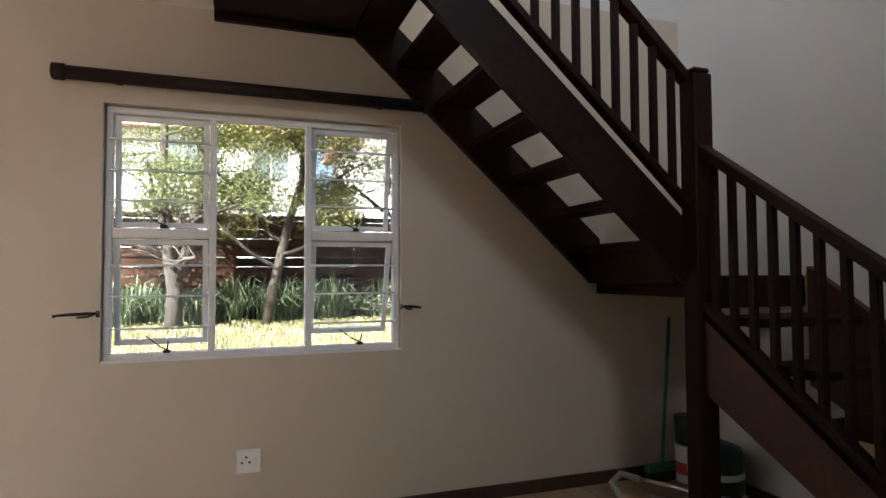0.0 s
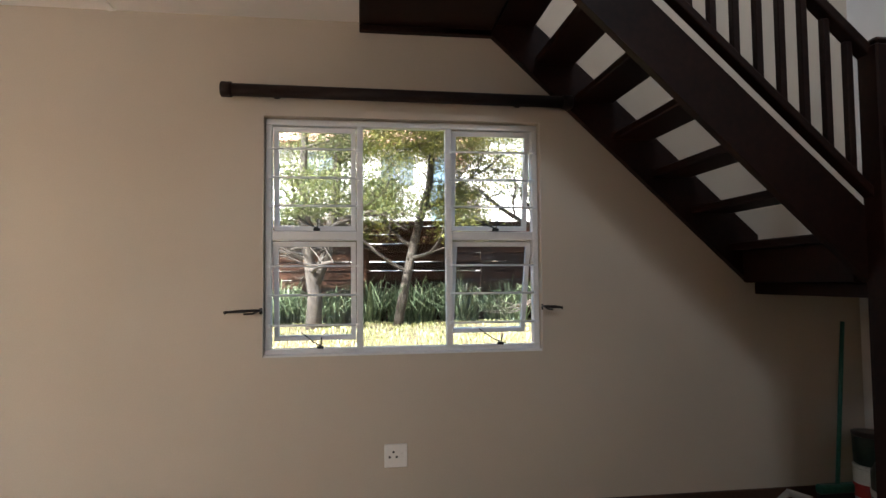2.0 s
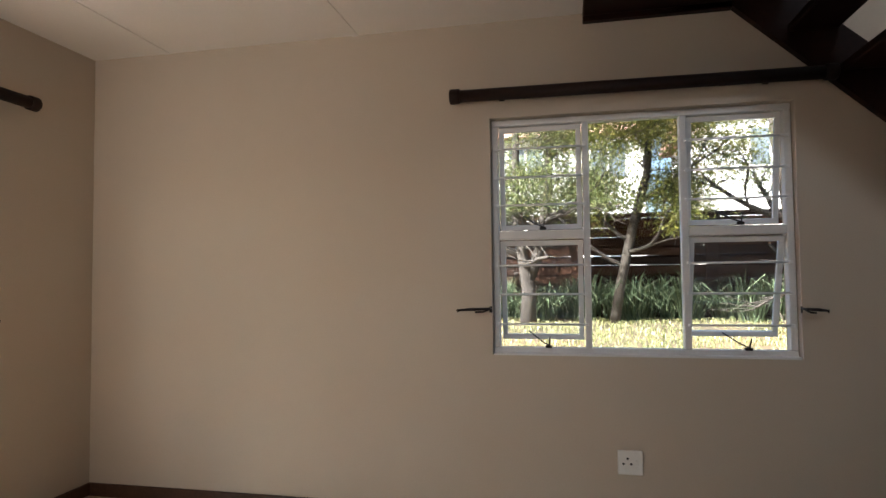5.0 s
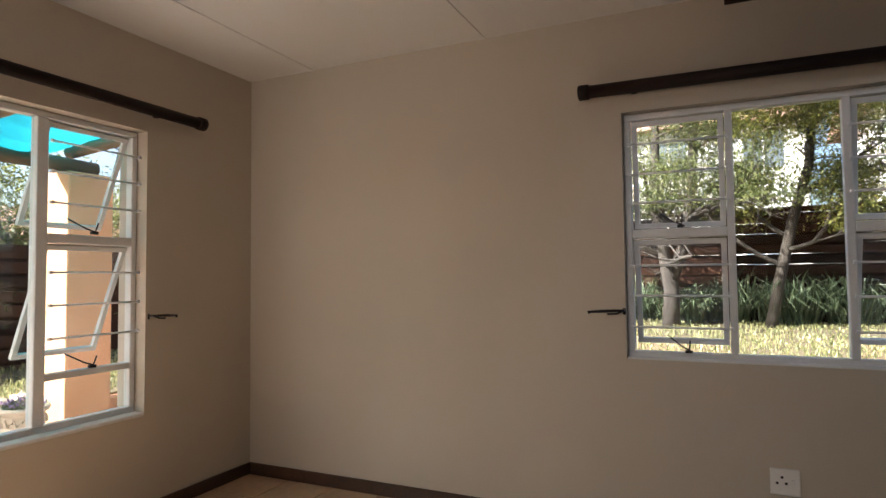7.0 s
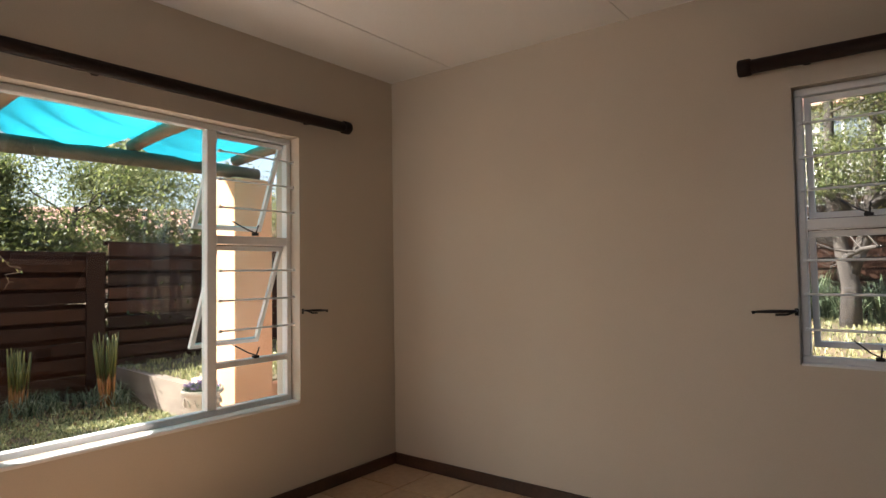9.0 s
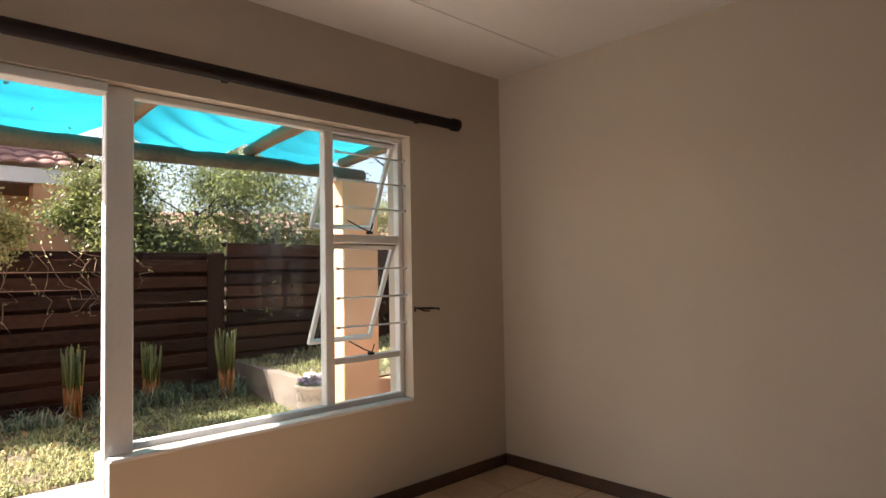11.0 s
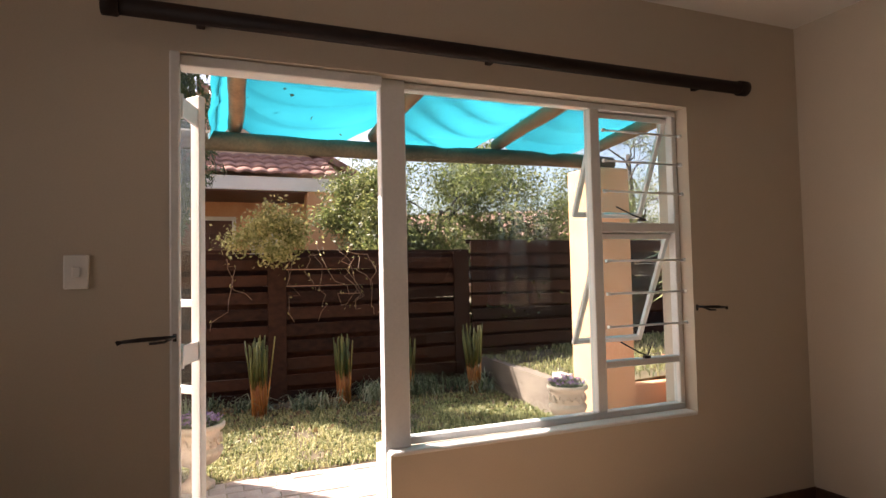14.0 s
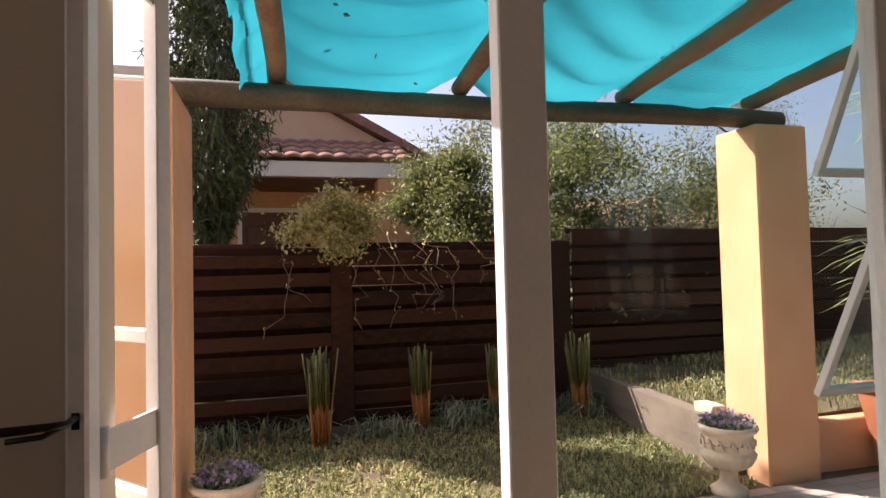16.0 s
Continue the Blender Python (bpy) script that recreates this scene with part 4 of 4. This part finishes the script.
# trees over the side fence
tree("orchard_tree", (-6.3, 0.1, 0), [([(0, 0, 0), (0.05, 0, 0.9), (0.1, 0.1, 1.7), (0.1, 0.2, 2.3)], [0.08, 0.07, 0.05, 0.03], 1.35)], "leafy fruit tree beyond the fence", LEAF_A, 31, 0.18, 14, 0.07)
tree("orchard_tree", (-6.6, 1.6, 0), [([(0, 0, 0), (0.05, 0.05, 0.9), (-0.1, 0.1, 1.6), (0.0, 0.2, 2.2)], [0.08, 0.07, 0.05, 0.03], 1.4)], "leafy fruit tree beyond the fence", LEAF_A, 32, 0.18, 11, 0.07)
tree("orchard_tree", (-6.7, 3.4, 0), [([(0, 0, 0), (0.05, 0.05, 0.9), (0.1, -0.1, 1.6), (0.0, 0.1, 2.3)], [0.07, 0.06, 0.05, 0.03], 1.2)], "thin fruit tree with bare twigs beyond the fence", LEAF_A, 33, 0.14, 10, 0.06)
tree("orchard_tree", (-6.2, -0.75, 0), [([(0, 0, 0), (0.0, 0.1, 0.9), (0.0, 0.1, 1.5), (0.0, 0.0, 2.1)], [0.06, 0.05, 0.04, 0.02], 0.5)], "small shrub against the neighbouring house", LEAF_A, 34, 0.13, 42, 0.065, zmin=1.2)
tree("tall_tree", (-9.5, 6.5, 0), [([(0, 0, 0), (0.1, 0, 1.5), (0.0, 0.2, 3.0), (-0.2, 0.3, 4.2)], [0.16, 0.13, 0.1, 0.05], 1.5)], "tall bare-limbed tree in the distance", LEAF_A, 35, 0.15, 4, 0.06)


def conifer(x, y, seed):
    rng = np.random.default_rng(seed)
    t = thing("conifer", pose(x, y, -0.06), "dark drooping conifer beside the neighbouring house", "tree")
    part("trunk", tube(B(), [(0, 0, 0), (0.03, 0, 1.8), (0, 0, 4.4)], [0.1, 0.08, 0.03], 8), BARK, t)
    n = 17000
    z = rng.uniform(1.75, 4.5, n)
    rad = 0.64 * np.clip((z - 1.45) / 1.2, 0.15, 1) * np.clip((6.4 - z) / 3.0, 0.1, 1)
    a = rng.uniform(0, 6.28, n)
    lump = 0.75 + 0.35 * np.sin(a * 5 + z * 4) * np.sin(z * 6 + a)
    r = rad * np.sqrt(rng.uniform(0.25, 1, n)) * lump
    v, f = leaves(np.stack([r * np.cos(a), r * np.sin(a), z], 1), 0.105, rng, 1.4, 0.2)
    soup("crown", v, f, LEAF_D, t)


conifer(-5.2, -3.55, 41)


def creeper():
    rng = random.Random(9)
    r2 = np.random.default_rng(9)
    t = thing("creeper", pose(-4.48, -2.22, 1.62), "pale flowering creeper bushing over the fence top", "creeper")
    n = 5600
    c = r2.normal(0, 1, (n, 3)) * np.array([0.13, 0.26, 0.17]) * (0.6 + 0.4 * r2.uniform(size=(n, 1))) + np.array([0.16, -0.18, 0.15])
    lobe = np.array([(0, -0.24, -0.03), (0.03, -0.12, 0.08), (0.02, 0.04, 0.12), (0, 0.17, 0.05), (0.04, 0.2, -0.07), (0.05, 0.0, -0.2), (0, -0.4, -0.1), (0, 0.0, 0.26)])
    c = (c - np.array([0.16, -0.18, 0.15])) * 0.45 + np.array([0.16, -0.18, 0.17]) + lobe[r2.choice(8, n, p=(0.14, 0.18, 0.18, 0.16, 0.1, 0.14, 0.06, 0.04))]
    v, f = leaves(c, 0.05, r2, 0.2, 0.45)
    soup("foliage", v, f, LEAF_C, t)
    bm, lc = B(), []
    for k in range(13):
        p = Vector((0.11, rng.uniform(-0.7, 1.3), rng.uniform(-0.15, 0.15)))
        pts = [p]
        for s in range(8):
            p = p + Vector((rng.gauss(0, 0.015), rng.gauss(0, 0.07), rng.uniform(-0.14, 0.01)))
            p.x = max(0.10, min(p.x, 0.2))
            pts.append(p)
            lc += [tuple(p)] * 3
        tube(bm, pts, 0.004, 4)
    tagged(part("stem_tangle", bm, TWIG, t, "dry trailing stems"), kind="stuff")
    lc = np.array(lc) + r2.normal(0, 0.03, (len(lc), 3))
    lc[:, 0] = np.maximum(lc[:, 0], 0.10)
    v, f = leaves(lc[::4], 0.04, r2, 0.5, 0.4)
    soup("trailing_leaves", v, f, LEAF_C, t)


creeper()


def yucca(x, y, z):
    rng = random.Random(17)
    t = thing("potted_yucca", pose(x, y, z), "variegated yucca in a square terracotta pot", "potted plant")
    bm = B()
    a, b, h = 0.15, 0.235, 0.57
    lo = [bm.verts.new((s * a, u * a, 0)) for s, u in ((-1, -1), (1, -1), (1, 1), (-1, 1))]
    hi = [bm.verts.new((s * b, u * b, h)) for s, u in ((-1, -1), (1, -1), (1, 1), (-1, 1))]
    inn = [bm.verts.new((s * (b - 0.035), u * (b - 0.035), h)) for s, u in ((-1, -1), (1, -1), (1, 1), (-1, 1))]
    dn = [bm.verts.new((s * (b - 0.05), u * (b - 0.05), h - 0.06)) for s, u in ((-1, -1), (1, -1), (1, 1), (-1, 1))]
    bm.faces.new(lo)
    bm.faces.new(dn)
    for p, q in ((lo, hi), (hi, inn), (inn, dn)):
        for i in range(4):
            bm.faces.new((p[i], p[(i + 1) % 4], q[(i + 1) % 4], q[i]))
    part("pot", bm, TERRA, t)
    part("rim", box(B(), (-b - 0.015, -b - 0.015, h - 0.05), (b + 0.015, -b + 0.0, h + 0.01), 0.006), TERRA, t)
    part("trunk", tube(B(), [(0, 0, h - 0.07), (0.03, 0.0, 1.4), (0, 0.03, 2.5)], [0.06, 0.05, 0.035], 10), BARK, t)
    vs, fs = [], []
    for hz, n, L in ((1.2, 46, 0.58), (1.5, 44, 0.55), (2.5, 56, 0.56)):
        for k in range(n):
            az, el = rng.uniform(0, 6.28), rng.uniform(-0.45, 1.35)
            ln = L * rng.uniform(0.75, 1.1)
            o = Vector((math.cos(az), math.sin(az), 0))
            s = Vector((-math.sin(az), math.cos(az), 0)) * 0.022
            p0 = Vector((0, 0, hz + rng.uniform(-0.08, 0.08)))
            dirv = o * math.cos(el) + Vector((0, 0, math.sin(el)))
            k0 = len(vs)
            for fr, w, dr in ((0.04, 0.6, 0), (0.4, 1.0, 0.01), (0.75, 0.7, 0.06)):
                c = p0 + dirv * ln * fr - Vector((0, 0, dr))
                vs += [tuple(c - s * w), tuple(c + s * w)]
            vs.append(tuple(p0 + dirv * ln - Vector((0, 0, 0.13))))
            fs += [(k0, k0 + 1, k0 + 3, k0 + 2), (k0 + 2, k0 + 3, k0 + 5, k0 + 4), (k0 + 4, k0 + 5, k0 + 6)]
    soup("leaves", vs, fs, YUCCA, t, "long pale-edged sword leaves")


yucca(-1.9, 1.13, -0.062)


# ---- neighbouring houses ----
def tiled_roof(parent, x_eave, x_top, y0, y1, z_eave, z_top, cols, rows):
    """Courses of curved tiles on a slope that rises away from the garden."""
    bm = B()
    pitch = (y1 - y0) / cols
    segs = 6
    for r in range(rows):
        fa, fb = r / rows, (r + 1) / rows + 0.02
        grid = []
        for f, lift in ((fa, 0.035), (fb, 0.0)):
            row = []
            for k in range(cols * segs + 1):
                u = k / segs
                hump = 0.035 * abs(math.sin(math.pi * u)) ** 0.8
                row.append(bm.verts.new((x_eave + (x_top - x_eave) * f, y0 + u * pitch, z_eave + (z_top - z_eave) * f + lift + hump)))
            grid.append(row)
        low = [bm.verts.new((v.co.x, v.co.y, v.co.z - 0.03)) for v in grid[0]]
        for k in range(cols * segs):
            bm.faces.new((grid[0][k], grid[0][k + 1], grid[1][k + 1], grid[1][k])).smooth = True
            bm.faces.new((low[k], low[k + 1], grid[0][k + 1], grid[0][k]))
    return part("roof_tiles", bm, ROOFT, parent, "curved clay roof tiles")


def west_house():
    t = thing("neighbour_house", pose(-7.5, 0, 0.05), "ochre plastered house with tiled porch roof and panelled door", "house")
    X = -1.5     # recessed front wall
    part("wall", box(B(), (X - 4.5, -6.2, 0), (X, -0.2, 3.0), 0.01), ORANGE, t)
    g = slab(B(), [(-6.2, 3.0), (-0.2, 3.0), (-1.6, 3.75), (-3.2, 4.6), (-6.2, 4.6)], "x", X - 4.4, X - 0.02)
    part("gable", g, PINKW, t, "salmon plastered gable wall")
    part("verge", slab(B(), [(0.15, 2.92), (0.15, 3.02), (-1.6, 3.95), (-3.2, 4.8), (-3.2, 4.62), (-1.6, 3.78)], "x", X - 4.6, X + 0.16), ROOFT, t)
    part("porch_column", box(B(), (-0.36, -1.52, 0), (0.0, -1.06, 2.66), 0.01), ORANGE, t)
    part("fascia", box(B(), (-0.02, -5.9, 2.66), (0.03, -0.98, 2.88), 0.006), FASCIA, t)
    # Porch shade is put into the ceiling colour: dark door wood, little bounce.
    part("porch_ceiling", box(B(), (X, -5.9, 2.64), (-0.02, -1.0, 2.70)), DOORW, t, "porch ceiling coloured dark to deepen the porch shade")
    # Unseen end wall, added to block light and darken the porch.
    part("porch_shade_wall", box(B(), (X, -5.9, 0), (-0.1, -5.7, 2.64), 0.01), ORANGE, t)
    tiled_roof(t, 0.08, X, -5.9, -0.95, 2.90, 3.50, 21, 4)
    d = part("door", box(B(), (X, -3.50, 0.1), (X + 0.05, -2.62, 2.30), 0.004), DOORW, t, "brown panelled front door")
    for a, b in ((-3.42, -3.12), (-3.0, -2.70)):
        for z0, z1 in ((0.3, 1.1), (1.3, 1.62), (1.72, 2.08)):
            part("door_panel", box(B(), (X + 0.05, a, z0), (X + 0.075, b, z1), 0.02), DOORW, d)
    part("door_surround", slab(B(), [(-3.57, 0.1), (-3.50, 0.1), (-3.50, 2.30), (-2.62, 2.30), (-2.62, 0.1), (-2.55, 0.1), (-2.55, 2.37), (-3.57, 2.37)], "x", X + 0.002, X + 0.06), FASCIA, t)
    w = part("window", box(B(), (X + 0.002, -2.32, 1.1), (X + 0.05, -1.72, 2.36), 0.004), FASCIA, t, "pale framed window")
    part("pane", box(B(), (X + 0.05, -2.25, 1.18), (X + 0.056, -1.79, 2.28)), TINW, w)


west_house()


def far_house(name, m, L, D, Hh, label, material, ridge=1.4, storeys=1):
    t = thing(name, m, label, "house")
    part("wall", box(B(), (0, 0, 0), (L, D, Hh), 0.02), material, t)
    bm = slab(B(), [(-0.4, Hh), (D + 0.4, Hh), (D / 2, Hh + ridge)], "x", -0.4, L + 0.4)
    part("roof", bm, ROOFT, t, "brown tiled pitched roof")
    for s in range(storeys):
        for k in range(int(L / 2.4)):
            x = 0.8 + k * 2.4
            z = 1.0 + s * 2.7
            w = part("window", box(B(), (x, -0.04, z), (x + 1.1, 0.02, z + 1.1), 0.01), FASCIA, t)
            for a in (0.06, 0.58):
                part("pane", box(B(), (x + a, -0.05, z + 0.06), (x + a + 0.46, -0.038, z + 1.04)), BLUEGLASS, w)
    return t


BLUEGLASS = mat("distant_pane", (0.09, 0.11, 0.13), (0.2, 0.23, 0.26), 0.8, 20, 0.15, 0)
far_house("white_house", pose(-4.5, 15.0, 0.4), 9.6, 7, 5.0, "white plastered house behind the back fence", WHITEH, 1.6, 2)
far_house("white_house", pose(6.8, 14.0, 0.4), 9.0, 7, 5.4, "two-storey white house behind the back fence", WHITEH, 1.6, 2)
far_house("salmon_house", pose(-13.0, 16.5, 0.2, 0, 0, -30), 11.0, 7, 3.0, "salmon plastered house with brown roof beyond the fence", PINKW, 1.4)
far_house("salmon_house", pose(-22.0, 4.0, 0, 0, 0, 60), 10.0, 7, 2.8, "distant pale house beyond the trees", PINKW, 1.4)

# ---- pieces: floor tiles and pavers, last ----
def piece_mesh(name, sx, sy, h, bev, material):
    bm = box(B(), (0, 0, -h), (sx, sy, 0), bev)
    bmesh.ops.recalc_face_normals(bm, faces=bm.faces)
    me = bpy.data.meshes.new(name)
    bm.to_mesh(me)
    bm.free()
    me.materials.append(material)
    return me


rp = random.Random(2)
TS = 0.335
tm = piece_mesh("tile", TS - 0.008, TS - 0.008, 0.01, 0.002, TILE)
for j in range(6):
    for i in range(int(XE / TS) + 1):
        x, y = 0.02 + i * TS, -0.02 - (j + 1) * TS
        if x + TS > XE - 0.016:
            continue
        o = new("tile", tm)
        o.parent = floor
        o.location = (x, y, 0.028 + rp.uniform(-0.0008, 0.0))
rest = B()
for j in range(6, 14):
    for i in range(int(XE / TS)):
        x, y = 0.02 + i * TS, -0.02 - (j + 1) * TS
        box(rest, (x, y, 0.018), (x + TS - 0.008, y + TS - 0.008, 0.028))
tagged(part("tiles", rest, TILE, floor), kind="stuff")

pm = piece_mesh("paver", 0.102, 0.208, 0.05, 0.004, PAVER)
far = B()
for i in range(16):
    for j in range(-28, 20):
        x = -1.995 + i * 0.108
        y = j * 0.214 + (0.107 if i % 2 else 0)
        if x + 0.1 > -0.23:
            continue
        if -3.3 < y < 0.55 and x < -0.75:
            o = new("paver", pm)
            o.parent = patio
            o.location = (x, y, -0.06 + rp.uniform(-0.003, 0.003))
        else:
            box(far, (x, y, -0.1), (x + 0.102, y + 0.208, -0.06))
tagged(part("pavers", far, PAVER, patio), kind="stuff")
